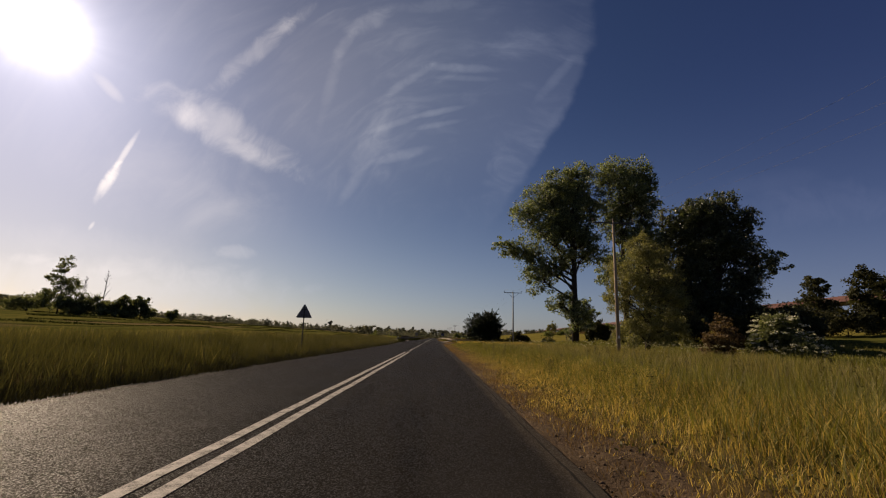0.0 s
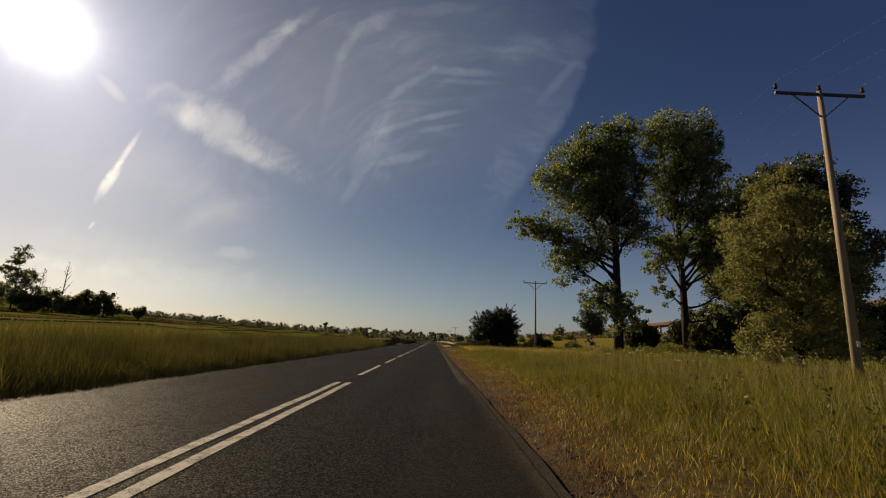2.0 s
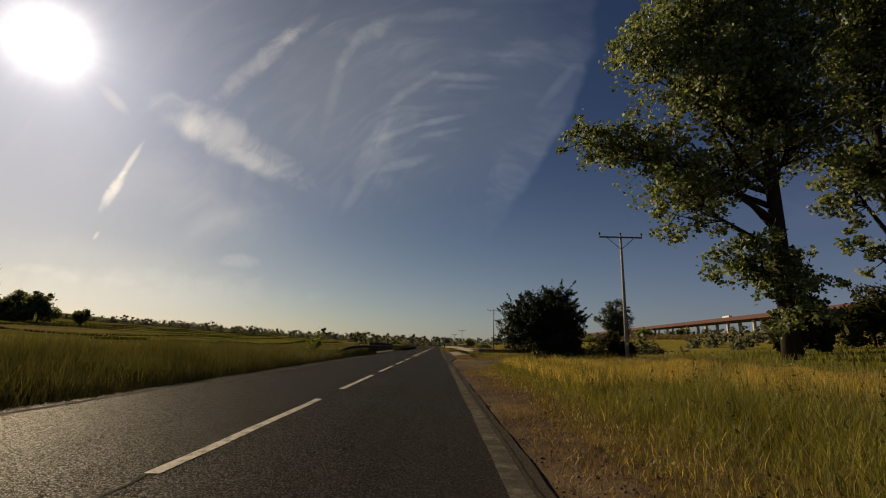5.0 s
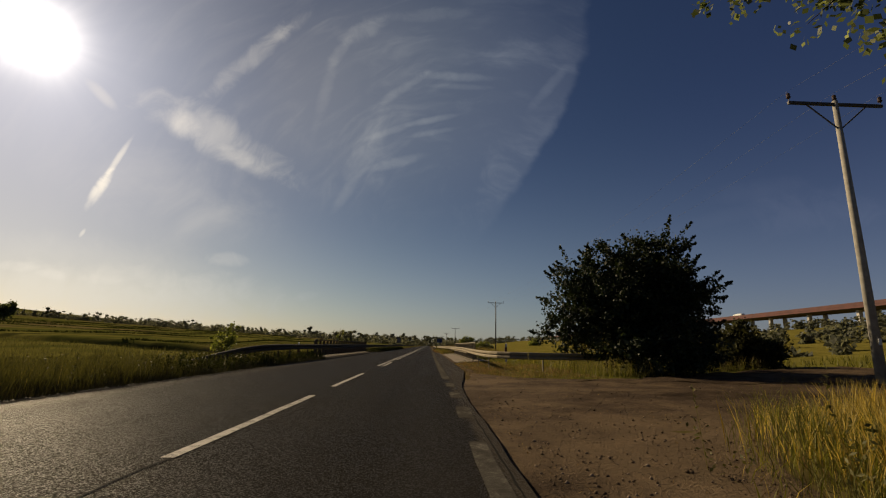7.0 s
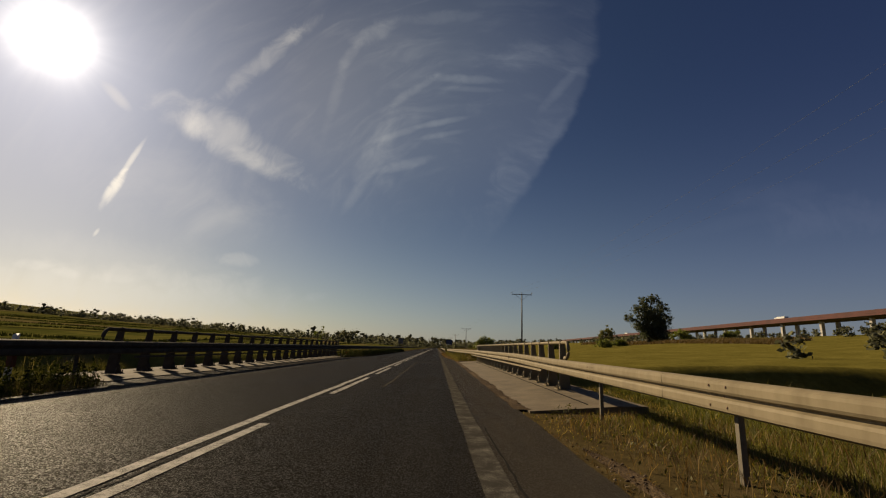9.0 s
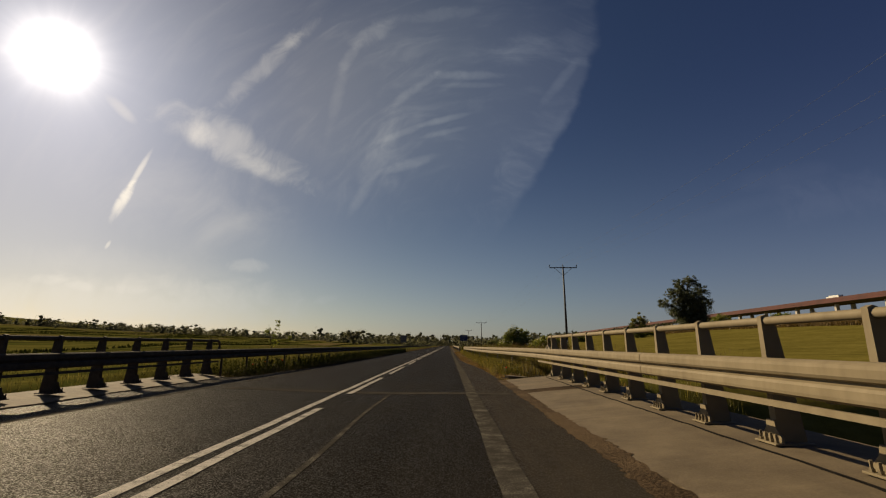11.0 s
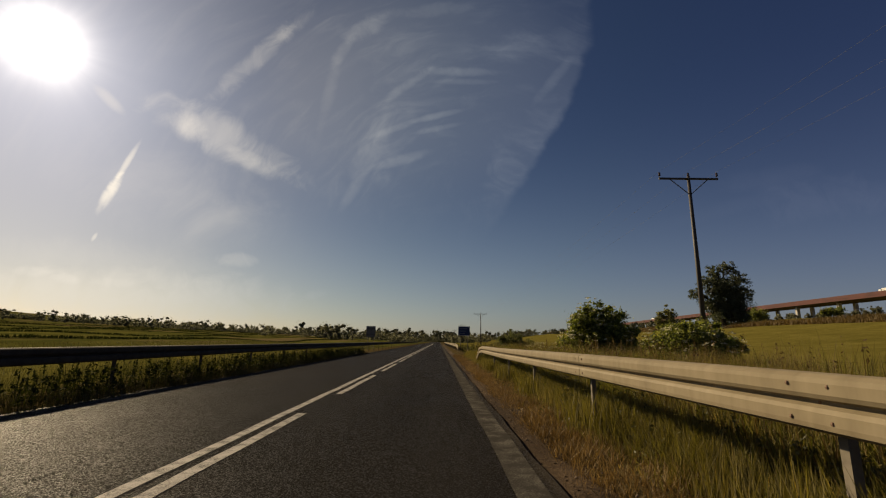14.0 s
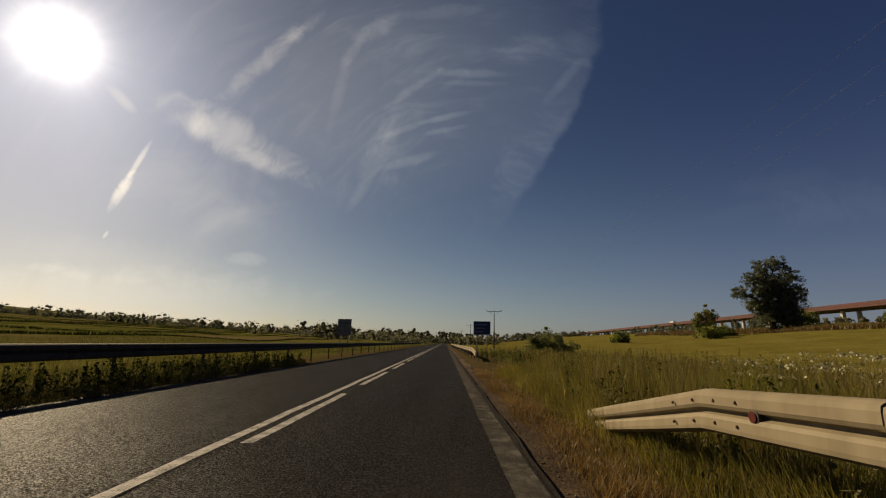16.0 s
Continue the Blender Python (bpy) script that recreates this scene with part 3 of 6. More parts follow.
def sweep(profile, line, up=Vector((0, 0, 1)), closed=True):
    """Sweeps a profile of (out, up) pairs along a line; out points to the line's left."""
    bm = bmesh.new()
    pts = [Vector(p) for p in line]
    rings = []
    for i, p in enumerate(pts):
        d = (pts[min(i + 1, len(pts) - 1)] - pts[max(i - 1, 0)])
        d.z = 0
        d.normalize()
        out = up.cross(d)
        rings.append([bm.verts.new(p + out * a + up * b) for a, b in profile])
    n = len(profile)
    for a, b in zip(rings, rings[1:]):
        for j in range(n if closed else n - 1):
            bm.faces.new((a[j], b[j], b[(j + 1) % n], a[(j + 1) % n]))
    if closed:
        bm.faces.new(rings[0])
        bm.faces.new(rings[-1][::-1])
    bmesh.ops.recalc_face_normals(bm, faces=bm.faces[:])
    return bm


def smooth01(v, lo, hi):
    t = np.clip((v - lo) / (hi - lo), 0, 1)
    return t * t * (3 - 2 * t)


# ---------------------------------------------------------------- the lie of the land
ROAD_L, ROAD_R = -6.6, 1.32          # edges of the asphalt
MID, LINE_R, LINE_L = -2.07, 1.10, -6.15
BR0, BR1 = 117.5, 144.6               # the bridge


def widening(y):
    """By how much the asphalt reaches farther left on the way to and from the bridge."""
    return 0.72 * smooth01(y, 62, 95) * (1 - smooth01(y, 147, 157)) + 0.56 * smooth01(y, 115.3, 116.4) * (1 - smooth01(y, 145.7, 146.8))


def ground_z(x, y):
    x, y = np.asarray(x, float), np.asarray(y, float)
    z = np.full(np.broadcast(x, y).shape, -0.07)
    z = z - 0.12 * (smooth01(x + widening(y), -6.78, -6.5) - smooth01(x, 1.2, 1.7)) + 0.05 * smooth01(x, 2.0, 4.0)
    rise_r = np.maximum(x - 9.0, 0)
    z = z + 0.050 * (rise_r - 6 * (1 - np.exp(-rise_r / 6))) * (1 - 0.4 * smooth01(x, 150, 700)) * (0.12 + 0.88 * smooth01(y, 50, 95))
    z = z + 4.3 * smooth01(y, 90, 240) * smooth01(x, 55, 150)
    rise_l = np.maximum(-x - 10.0, 0)
    z = z + 0.045 * (rise_l - 8 * (1 - np.exp(-rise_l / 8))) * (1 - 0.35 * smooth01(-x, 300, 1200))
    z = z + 0.50 * smooth01(-x, 6.9, 9.6) * (1 - smooth01(y, 78, 96)) * (1 - smooth01(-x, 14, 40))
    z = z + 26 * np.exp(-((x + 900) / 330) ** 2 - ((y - 820) / 420) ** 2)
    far = smooth01(np.abs(x + 2.4), 8, 40)
    z = z + far * 0.35 * (np.sin(x * 0.071 + 1.3) * np.sin(y * 0.049) + 0.5 * np.sin(x * 0.19 + y * 0.11))
    z = z + 0.05 * smooth01(np.abs(x + 2.4), 5, 8) * np.sin(x * 1.7 + y * 0.6) * np.sin(y * 0.83)
    ditch = smooth01(y, 119.5, 123.5) * (1 - smooth01(y, 138.5, 142.5)) * (1 - smooth01(np.abs(x + 2.4), 30, 60))
    z = z - 2.6 * ditch
    return z


def axis(*runs):
    out = []
    for a, b, n in runs:
        out += list(np.linspace(a, b, n, endpoint=False))
    return np.array(out + [runs[-1][1]])


def build_ground():
    xs = axis((-3200, -1200, 6), (-1200, -300, 14), (-300, -60, 18), (-60, -20, 16), (-20, 20, 64), (20, 70, 22), (70, 300, 20), (300, 1200, 12), (1200, 3200, 6))
    ys = axis((-600, -40, 8), (-40, 112, 60), (112, 150, 48), (150, 260, 36), (260, 500, 24), (500, 1200, 20), (1200, 4200, 10))
    gx, gy = np.meshgrid(xs, ys)
    z = ground_z(gx, gy)
    v = np.stack([gx.ravel(), gy.ravel(), z.ravel()], 1)
    nx, ny = len(xs), len(ys)
    i = (np.arange(ny - 1)[:, None] * nx + np.arange(nx - 1)[None, :]).ravel()
    f = np.stack([i, i + 1, i + nx + 1, i + nx], 1)
    tagged(new("ground", mesh_of("ground", v, f, FIELD, True)), "rough grass meadows and crop strips rising gently from the road", "ground", kind="structure")


build_ground()


def strip(name, mat, left, right, ys, label, category, z=0.0, skirt=0.02, n=6):
    """A lengthwise band of ground between x = left(y) and right(y), with its side faces turned down."""
    bm = bmesh.new()
    rows = []
    for y in ys:
        l, r = left(y), right(y)
        row = [bm.verts.new((l - 0.02, y, z(l, y) - 0.20))]
        for j in range(n + 1):
            x = l + (r - l) * j / n
            row.append(bm.verts.new((x, y, z(x, y))))
        row.append(bm.verts.new((r + skirt, y, z(r, y) - 0.20)))
        rows.append(row)
    for a, b in zip(rows, rows[1:]):
        for j in range(len(a) - 1):
            bm.faces.new((a[j], a[j + 1], b[j + 1], b[j]))
    return tagged(part(name, bm, mat), label, category, kind="structure")


def road_z(x, y):
    return -0.005 * max(0.0, MID - x) - 0.006 * max(0.0, x - MID)


def road_right(y):
    wide = smooth01(y, 92, 105) * (1 - smooth01(y, 147, 166))
    return ROAD_R + 0.06 - 0.16 * float(smooth01(y, 150, 175)) + 0.80 * float(wide) + 0.014 * math.sin(y * 1.3) + 0.010 * math.sin(y * 3.7)


def road_left(y):
    return ROAD_L - float(widening(y)) + 0.04 * math.sin(y * 1.1 + 2) + 0.03 * math.sin(y * 2.9)


road_ys = list(axis((-60, 0, 60), (0, 260, 520), (260, 600, 60), (600, 1600, 20)))
strip("road", ASPHALT, road_left, road_right, road_ys, "grey worn asphalt country road with faded white markings", "road", road_z)


def shoulder_right(y):
    w = 2.05 + 0.35 * float(smooth01(y, 35, 60)) + 0.2 * math.sin(y * 0.37) + 0.13 * math.sin(y * 1.1)
    lay = float(smooth01(y, 84.5, 94.5) ** 1.5 * (1 - smooth01(y, 96.3, 98.6)))
    track = 9.0 * float(smooth01(y, 92.5, 95.5) * (1 - smooth01(y, 97.4, 98.8)))
    return w + 11.0 * lay + track + 1.5 * float(smooth01(y, 80, 86) * (1 - smooth01(y, 99, 103)))


def shoulder_z(x, y):
    return -0.075 + 0.03 * float(smooth01(x - road_right(y), 0.0, 0.8)) + 0.018 * float(smooth01(x - road_right(y), 0.1, 0.8)) * math.sin(x * 2.3 + y * 0.9) * math.sin(y * 1.7) + 0.05 * float(smooth01(x, 2.0, 4.0)) + (max(0.0, float(ground_z(x, y)) + 0.06) if x > 4 else 0.0) * float(smooth01(x, 4, 6)) + 0.05 * float(smooth01(x, 5, 9))


strip("shoulder", DIRT, lambda y: road_right(y) - 0.3, shoulder_right, list(axis((-40, 113, 220))), "bare brown dirt and gravel shoulder with a lay-by", "shoulder", shoulder_z, 1.2, 16)
def track_edge(y):
    """Near edge of the bare ground that leads off behind the grass at the lay-by."""
    return np.interp(y, (97.0, 98.6, 99.9, 102.4, 106.6, 110.0), (4.2, 6.2, 9.0, 11.9, 19.5, 26.0)) + 0.22 * np.sin(y * 2.6) + 0.12 * np.sin(y * 7.1)


strip("field_track", DIRT, track_edge, lambda y: max(25.0, float(track_edge(y)) + 2.0), list(axis((97.0, 108.0, 60))),
      "bare brown earth of a field track leading off the lay-by", "track", lambda x, y: shoulder_z(x, y) + 0.012 - 0.10 * float(1 - smooth01(x - track_edge(y), 0.0, 1.5)), 1.2, 24)
strip("shoulder_far", DIRT, lambda y: road_right(y) - 0.3, lambda y: road_right(y) + 0.40 + 0.12 * math.sin(y * 0.7), list(axis((145.5, 320, 180))),
      "narrow brown dirt shoulder with dry grass", "shoulder", shoulder_z, 1.2)

# ---------------------------------------------------------------- road markings
MARK_W = 0.14


def marking(name, x, y0, y1, width, parent, mat=None):
    bm = bmesh.new()
    n = max(2, int((y1 - y0) / 1.0))
    rows = []
    for i in range(n + 1):
        y = y0 + (y1 - y0) * i / n
        wob = 0.008 * math.sin(y * 2.1) + 0.006 * math.sin(y * 5.3) - (0.07 * float(smooth01(y, 98, 116)) + 0.05 * float(smooth01(y, 155, 178)) if x > 0 else 0.0) - (0.75 * float(smooth01(y, 64, 92) * (1 - smooth01(y, 116, 150))) if x < -5 else 0.0)
        rows.append([bm.verts.new((x + wob + s * width / 2, y, road_z(x + s * width / 2, y) + 0.005)) for s in (-1, 1)])
    for a, b in zip(rows, rows[1:]):
        bm.faces.new((a[0], a[1], b[1], b[0]))
    return part(name, bm, mat or PAINT, parent)


marks = thing("road_marking", "worn white painted lane lines, solid and broken", "road marking")
tagged(marks, kind="structure")
for dx in (-0.14, 0.14):
    marking("solid_line", MID + dx, -40, 36.6, MARK_W, marks)
for i in range(8):
    marking("dash", MID, 39.1 + 7.79 * i, 44.75 + 7.79 * i, MARK_W, marks)
marking("solid_line", MID - 0.13, 105.5, 700, MARK_W, marks)
DASHES = [(105.4, 111.4), (115.6, 121.3), (123.5, 129.2), (131.6, 137.3), (139.8, 145.2), (147.4, 153.5), (156.2, 162.2), (164.6, 170.2), (172.9, 178.4), (180.5, 186.3), (188.2, 193.2)] + [(195.3 + 7.5 * i, 200.6 + 7.5 * i) for i in range(18)]
for y0, y1 in DASHES:
    marking("dash", MID + 0.15, y0, y1, MARK_W, marks)
marking("edge_line", LINE_R, 37.3, 87.0, 0.22, marks, OLD_PAINT)
for y in (88.9, 91.75, 94.6):
    marking("edge_dash", LINE_R + 0.04, y, y + 1.4, 0.27, marks, OLD_PAINT)
marking("edge_line", LINE_R, 97.5, 700, 0.28, marks, OLD_PAINT)
marking("edge_line", LINE_L, 60, 700, 0.14, marks, OLD_PAINT)

# ---------------------------------------------------------------- bridge
deck = thing("bridge", "low concrete road bridge over a ditch", "bridge", at=(0, 0, 0))
tagged(deck, kind="structure")
part("slab", box(-9.1, 4.75, BR0 + 1.5, BR1 - 1.5, -0.75, -0.12), CONCRETE, deck)


def walkway(name, x0, x1, z0, z1, y0, y1, mat=None):
    bm = bmesh.new()
    ys = np.linspace(y0, y1, max(8, int((y1 - y0) / 0.11)))
    rows = []
    for y in ys:
        w = 0.05 * math.sin(y * 1.1) + 0.03 * math.sin(y * 4.7) + 0.022 * rng.normal()
        rows.append([bm.verts.new(p) for p in ((x0 + w, y, z0 - 0.1), (x0 + w, y, z0), (x0 + (x1 - x0) * 0.75, y, z1), (x1, y, z1 + 0.02), (x1, y, z1 - 0.5))])
    for a, b in zip(rows, rows[1:]):
        for j in range(4):
            f = (a[j], a[j + 1], b[j + 1], b[j])
            bm.faces.new(f if x1 > x0 else f[::-1])
    bm.faces.new(rows[0] if x1 < x0 else rows[0][::-1])
    bm.faces.new(rows[-1] if x1 > x0 else rows[-1][::-1])
    return part(name, bm, mat or CONCRETE, deck)


walkway("walkway", 2.36, 4.75, -0.022, 0.13, BR0 - 3.5, 140.2)
walkway("walkway", 2.36, 4.75, -0.022, 0.13, 140.95, BR1)
walkway("walkway_joint", 2.30, 4.75, -0.028, 0.118, 140.15, 141.0, DIRT)
walkway("walkway", -7.86, -9.15, 0.0, 0.10, BR0 - 1, BR1 + 1.2)
joint = [(3.70 + 0.012 * rng.normal(), y, 0.097) for y in np.arange(BR0 - 3, BR1 - 0.2, 0.25)]
part("kerb_joint", sweep([(-0.013, -0.03), (0.013, -0.03), (0.013, 0.006), (-0.013, 0.006)], joint), TAR, deck)
for y in (BR0 + 1.4, BR1 - 1.4):
    part("abutment", box(-9.0, 4.7, y - 0.5, y + 0.5, -3.2, -0.70), CONCRETE, deck)
# earth washed up along the inner edge of the slabs
grime = bmesh.new()
rows = []
for y in np.arange(BR0 - 3.3, BR1 - 0.3, 0.08):
    l, r = 2.11 + 0.02 * math.sin(y * 1.7) + 0.02 * rng.normal(), 2.40 + 0.03 * math.sin(y * 0.9) + 0.02 * math.sin(y * 3.1) + 0.022 * rng.normal()
    rows.append([grime.verts.new((q, y, max(road_z(q, y), -0.022 + 0.085 * (q - 2.36)) + 0.007 * w)) for q, w in ((l, 0.4), ((l + r) / 2, 1.2), (r, 0.5))])
for a, b in zip(rows, rows[1:]):
    for j in range(2):
        grime.faces.new((a[j], a[j + 1], b[j + 1], b[j]))
part("washed_earth", grime, DIRT, deck)
river = part("river", box(-60, 60, 122.0, 140.0, -2.55, -2.3), WATER)
tagged(river, "still dark ditch water under the bridge", "water", kind="structure")

# expansion joint and a long crack in the asphalt
seam = thing("asphalt_seam", "pale sealed seam across and along the asphalt", "road seam")
tagged(seam, kind="structure")
part("cross_seam", sweep([(-0.24, 0), (0.24, 0), (0.24, 0.004), (-0.24, 0.004)], [(x, 140.05 + 0.36 * max(0.0, -1.6 - x) + 0.03 * math.sin(x * 2.3), road_z(x, 0)) for x in np.linspace(-5.7, 2.0, 24)]), SEAM, seam)
part("long_seam", sweep([(-0.036, 0), (0.036, 0), (0.036, 0.004), (-0.036, 0.004)], [(-0.97 + 0.03 * math.sin(y), y, road_z(-0.97, 0)) for y in np.linspace(118.0, 139.7, 30)]), OLD_PAINT, seam)


def crack(name, xf, y0, y1, width, mat, jitter=0.018):
    """A thin ragged dark line in the asphalt along x = xf(y)."""
    bm = bmesh.new()
    rows = []
    for y in np.arange(y0, y1, 0.22):
        w = width * (0.5 + 0.5 * rng.uniform())
        x = xf(y) + jitter * rng.normal()
        rows.append([bm.verts.new((x + s * w / 2, y, road_z(x, y) + 0.0035)) for s in (-1, 1)])
    for a, b in zip(rows, rows[1:]):
        bm.faces.new((a[0], a[1], b[1], b[0]))
    return part(name, bm, mat, seam)


crack("centre_joint", lambda y: MID + 0.02 * math.sin(y * 0.7), 36.0, 112.0, 0.035, TAR)
crack("centre_joint", lambda y: MID - 0.02 + 0.02 * math.sin(y * 0.9), 112.0, 230.0, 0.022, TAR)
crack("edge_crack", lambda y: LINE_R + 0.165 + 0.010 * math.sin(y * 0.6), -10.0, 112.0, 0.030, TAR, 0.006)
crack("edge_crack", lambda y: road_right(y) - 0.05 + 0.01 * math.sin(y * 0.8), 172.0, 230.0, 0.022, TAR, 0.006)

# loose stones and clods on the bare shoulder
def stones(name, label, n, place, lo, hi, mat):
    x, y = place(n)
    z = np.array([shoulder_z(a, b) for a, b in zip(x, y)])
    s = rng.uniform(0, 1, len(x)) ** 3 * (hi - lo) + lo
    unit = np.array([(1, 0, 0), (-1, 0, 0), (0, 1, 0), (0, -1, 0), (0, 0, 0.8), (0, 0, -0.6)], float)
    tri = np.array([(0, 2, 4), (2, 1, 4), (1, 3, 4), (3, 0, 4), (2, 0, 5), (1, 2, 5), (3, 1, 5), (0, 3, 5)])
    v = unit[None] * s[:, None, None] * rng.uniform(0.6, 1.3, (len(x), 6, 1)) + np.stack([x, y, z + s * 0.2], 1)[:, None]
    f = (np.arange(len(x)) * 6)[:, None, None] + tri[None]
    return tagged(new(name, mesh_of(name, v.reshape(-1, 3), f.reshape(-1, 3), mat)), label, "gravel", kind="stuff")


def on_shoulder(n):
    y = rng.uniform(-2, 112, n)
    r = np.array([shoulder_right(q) for q in y])
    l = np.array([road_right(q) for q in y])
    return l + 0.05 + (r - l) * rng.uniform(0, 1, n), y



def on_far_edge(n):
    y = rng.uniform(146, 200, n)
    return np.array([road_right(q) for q in y]) + 0.02 + 0.6 * rng.uniform(0, 1, n) ** 1.5, y


def in_lay_by(n):
    y = rng.uniform(82, 99, n)
    r = np.array([shoulder_right(q) for q in y])
    return 1.6 + (r - 1.7) * rng.uniform(0, 1, n), y


stones("lay_by_stones", "scattered larger stones and clods on the lay-by", 2600, in_lay_by, 0.005, 0.030, STONE)
stones("edge_gravel", "crumbs of asphalt and gravel along the road edge", 3500, on_far_edge, 0.005, 0.02, STONE)
stones("shoulder_gravel", "loose gravel and clods of earth on the bare shoulder", 7500, on_shoulder, 0.005, 0.026, STONE)

# ---------------------------------------------------------------- guard rails


def w_profile(side):
    """Cross-section of a double-wave beam, 0.33 high, waves towards side (+1: line's left)."""
    pts = [(0.00, 0.000), (0.045, 0.008), (0.078, 0.028), (0.083, 0.055), (0.082, 0.115), (0.068, 0.140), (0.014, 0.156), (0.014, 0.174), (0.068, 0.190),
           (0.082, 0.215), (0.083, 0.275), (0.078, 0.302), (0.045, 0.322), (0.00, 0.330)]
    back = [(a - 0.006, b) for a, b in reversed(pts)]
    return [(a * side, b) for a, b in pts + back]


def along(line, step):
    """Places every step metres along a line, with the direction there."""
    pts = [Vector(p) for p in line]
    out, left = [], 0.0
    for a, b in zip(pts, pts[1:]):
        d = b - a
        ln = d.length
        s = left
        while s < ln:
            out.append((a + d * (s / ln), d.normalized()))
            s += step
        left = s - ln
    return out


def rounded(line, step=0.8):
    """The line with points every step metres, softened at its corners."""
    pts = [Vector(p) for p in line]
    dense = []
    for a, b in zip(pts, pts[1:]):
        n = max(1, int((b - a).length / step))
        dense += [a.lerp(b, i / n) for i in range(n)]
    dense.append(pts[-1])
    for _ in range(3):
        dense = [dense[0]] + [(dense[i - 1] + dense[i] * 2 + dense[i + 1]) / 4 for i in range(1, len(dense) - 1)] + [dense[-1]]
    return dense


bolt_mesh = bpy.data.meshes.new("bolt")
_b = bmesh.new()
bmesh.ops.create_uvsphere(_b, u_segments=6, v_segments=4, radius=0.014)
_b.to_mesh(bolt_mesh)
_b.free()
bolt_mesh.materials.append(RUST)


def shared(name, mesh, parent, m):
    ob = new(name, mesh)
    ob.parent = parent
    ob.matrix_basis = m
    return ob


def guard_rail(line, side, label, post_step, skip=None, bolts=True, steel=None, post_steel=None):
    """line: the beam's lower edge; side +1 where the road lies to the line's left."""
    rail = thing("guard_rail", label, "guard rail", "guard rails")
    pts = rounded(line)
    # beam lengths that lap over one another
    cut = list(range(0, len(pts) - 1, 5))
    for n, i in enumerate(cut):
        piece = [p.copy() for p in pts[i:min(i + 6, len(pts))]]
        if len(piece) < 2:
            continue
        lap = 0.004 * (n % 2)
        part("beam", sweep([(a + lap * side, b) for a, b in w_profile(side)], piece), steel or ZINC, rail, smooth=False)
    post = bmesh.new()
    add_box(post, -0.05, -0.042, -0.03, 0.03, -0.75, 0.30)
    add_box(post, -0.042, 0.01, -0.03, -0.024, -0.75, 0.30)
    add_box(post, -0.042, 0.01, 0.024, 0.03, -0.75, 0.30)
    pm = bpy.data.meshes.new("post")
    post.to_mesh(pm)
    post.free()
    pm.materials.append(post_steel or POST_STEEL)
    for p, d in along([tuple(q) for q in pts], post_step):
        if skip and skip(p.y):
            continue
        out = Vector((0, 0, 1)).cross(d) * side
        turn = math.degrees(math.atan2(d.y, d.x)) - 90
        shared("post", pm, rail, pose(p.x - out.x * 0.13, p.y - out.y * 0.13, p.z, 0, 0, turn if side > 0 else turn + 180))
        if bolts:
            for db, dz in ((-0.14, 0.07), (0.14, 0.07), (-0.14, 0.26), (0.14, 0.26), (0.0, 0.165)):
                o = out * (0.082 if dz != 0.165 else 0.012)
                shared("bolt", bolt_mesh, rail, pose(p.x + o.x + d.x * db, p.y + o.y + d.y * db, p.z + dz))
    return rail


def beam_z(y):
    """Height of the beam's lower edge along the right side."""
    return 0.64 + 0.06 * float(smooth01(y, 116, 122)) - 0.03 * float(smooth01(y, 146, 156)) - 0.10 * float(smooth01(y, 165, 186))


right_line = [(9.6, 104.4, 0.60), (8.0, 103.7, 0.60), (6.3, 102.8, 0.60), (4.9, 102.3, 0.60), (4.0, 102.8, 0.60), (3.5, 104.4, 0.60), (3.36, 108.0, 0.61), (3.40, 112.0, 0.63)]
right_line += [(3.50, y, beam_z(y)) for y in (116, 122, 128, 134, 140, 144)]
right_line += [(3.20, 149.0, beam_z(149)), (2.85, 155.0, beam_z(155)), (2.50, 162.0, beam_z(162)), (2.32, 170, beam_z(170)), (2.36, 178, beam_z(178)), (2.40, 185.2, 0.596)]
right_rail = guard_rail(right_line, 1, "weathered cream-grey steel double-wave guard rail with bolted joints", 4.0, skip=lambda y: BR0 - 2 < y < BR1 + 3.5)
end_line = [(2.40, 185.05, 0.604), (2.40, 185.8, 0.558), (2.40, 186.55, 0.512), (2.402, 186.65, 0.502), (2.43, 187.5, 0.345), (2.49, 188.8, 0.110), (2.55, 190.1, -0.125)]
part("end_beam", sweep([(a + 0.006, b) for a, b in w_profile(1)], end_line), ZINC, right_rail, "sloping end length of the rail, run down to the ground")
for y, z in ((186.15, 0.537), (186.42, 0.521), (186.72, 0.490), (187.05, 0.428)):
    for dz in (0.085, 0.245):
        shared("bolt", bolt_mesh, right_rail, pose(2.40 - 0.09, y, z + dz))
guard_rail([(2.4, 214.0, 0.25), (2.4, 218.0, 0.5), (2.3, 260.0, 0.5), (2.3, 330.0, 0.5)], 1, "weathered steel guard rail farther along the verge", 4.0, bolts=False)

left_line = [(-9.0, 99.8, 0.02), (-8.55, 102.2, 0.38), (-8.15, 104.6, 0.62), (-7.95, 109.0, 0.66), (-7.9, 117.0, 0.66), (-7.9, 145.0, 0.66), (-7.5, 156.0, 0.66), (-7.35, 170.0, 0.65), (-7.35, 230.0, 0.62), (-7.35, 330.0, 0.58)]
# left rail and posts: the shaded road side is painted as darker steel
guard_rail(left_line, -1, "steel guard rail seen from the road side, shade painted dark", 2.0, skip=lambda y: BR0 < y < BR1 or (y > 160 and int(y / 2) % 2), bolts=False, steel=DARK_SHADED_STEEL, post_steel=DARK_SHADED_STEEL)


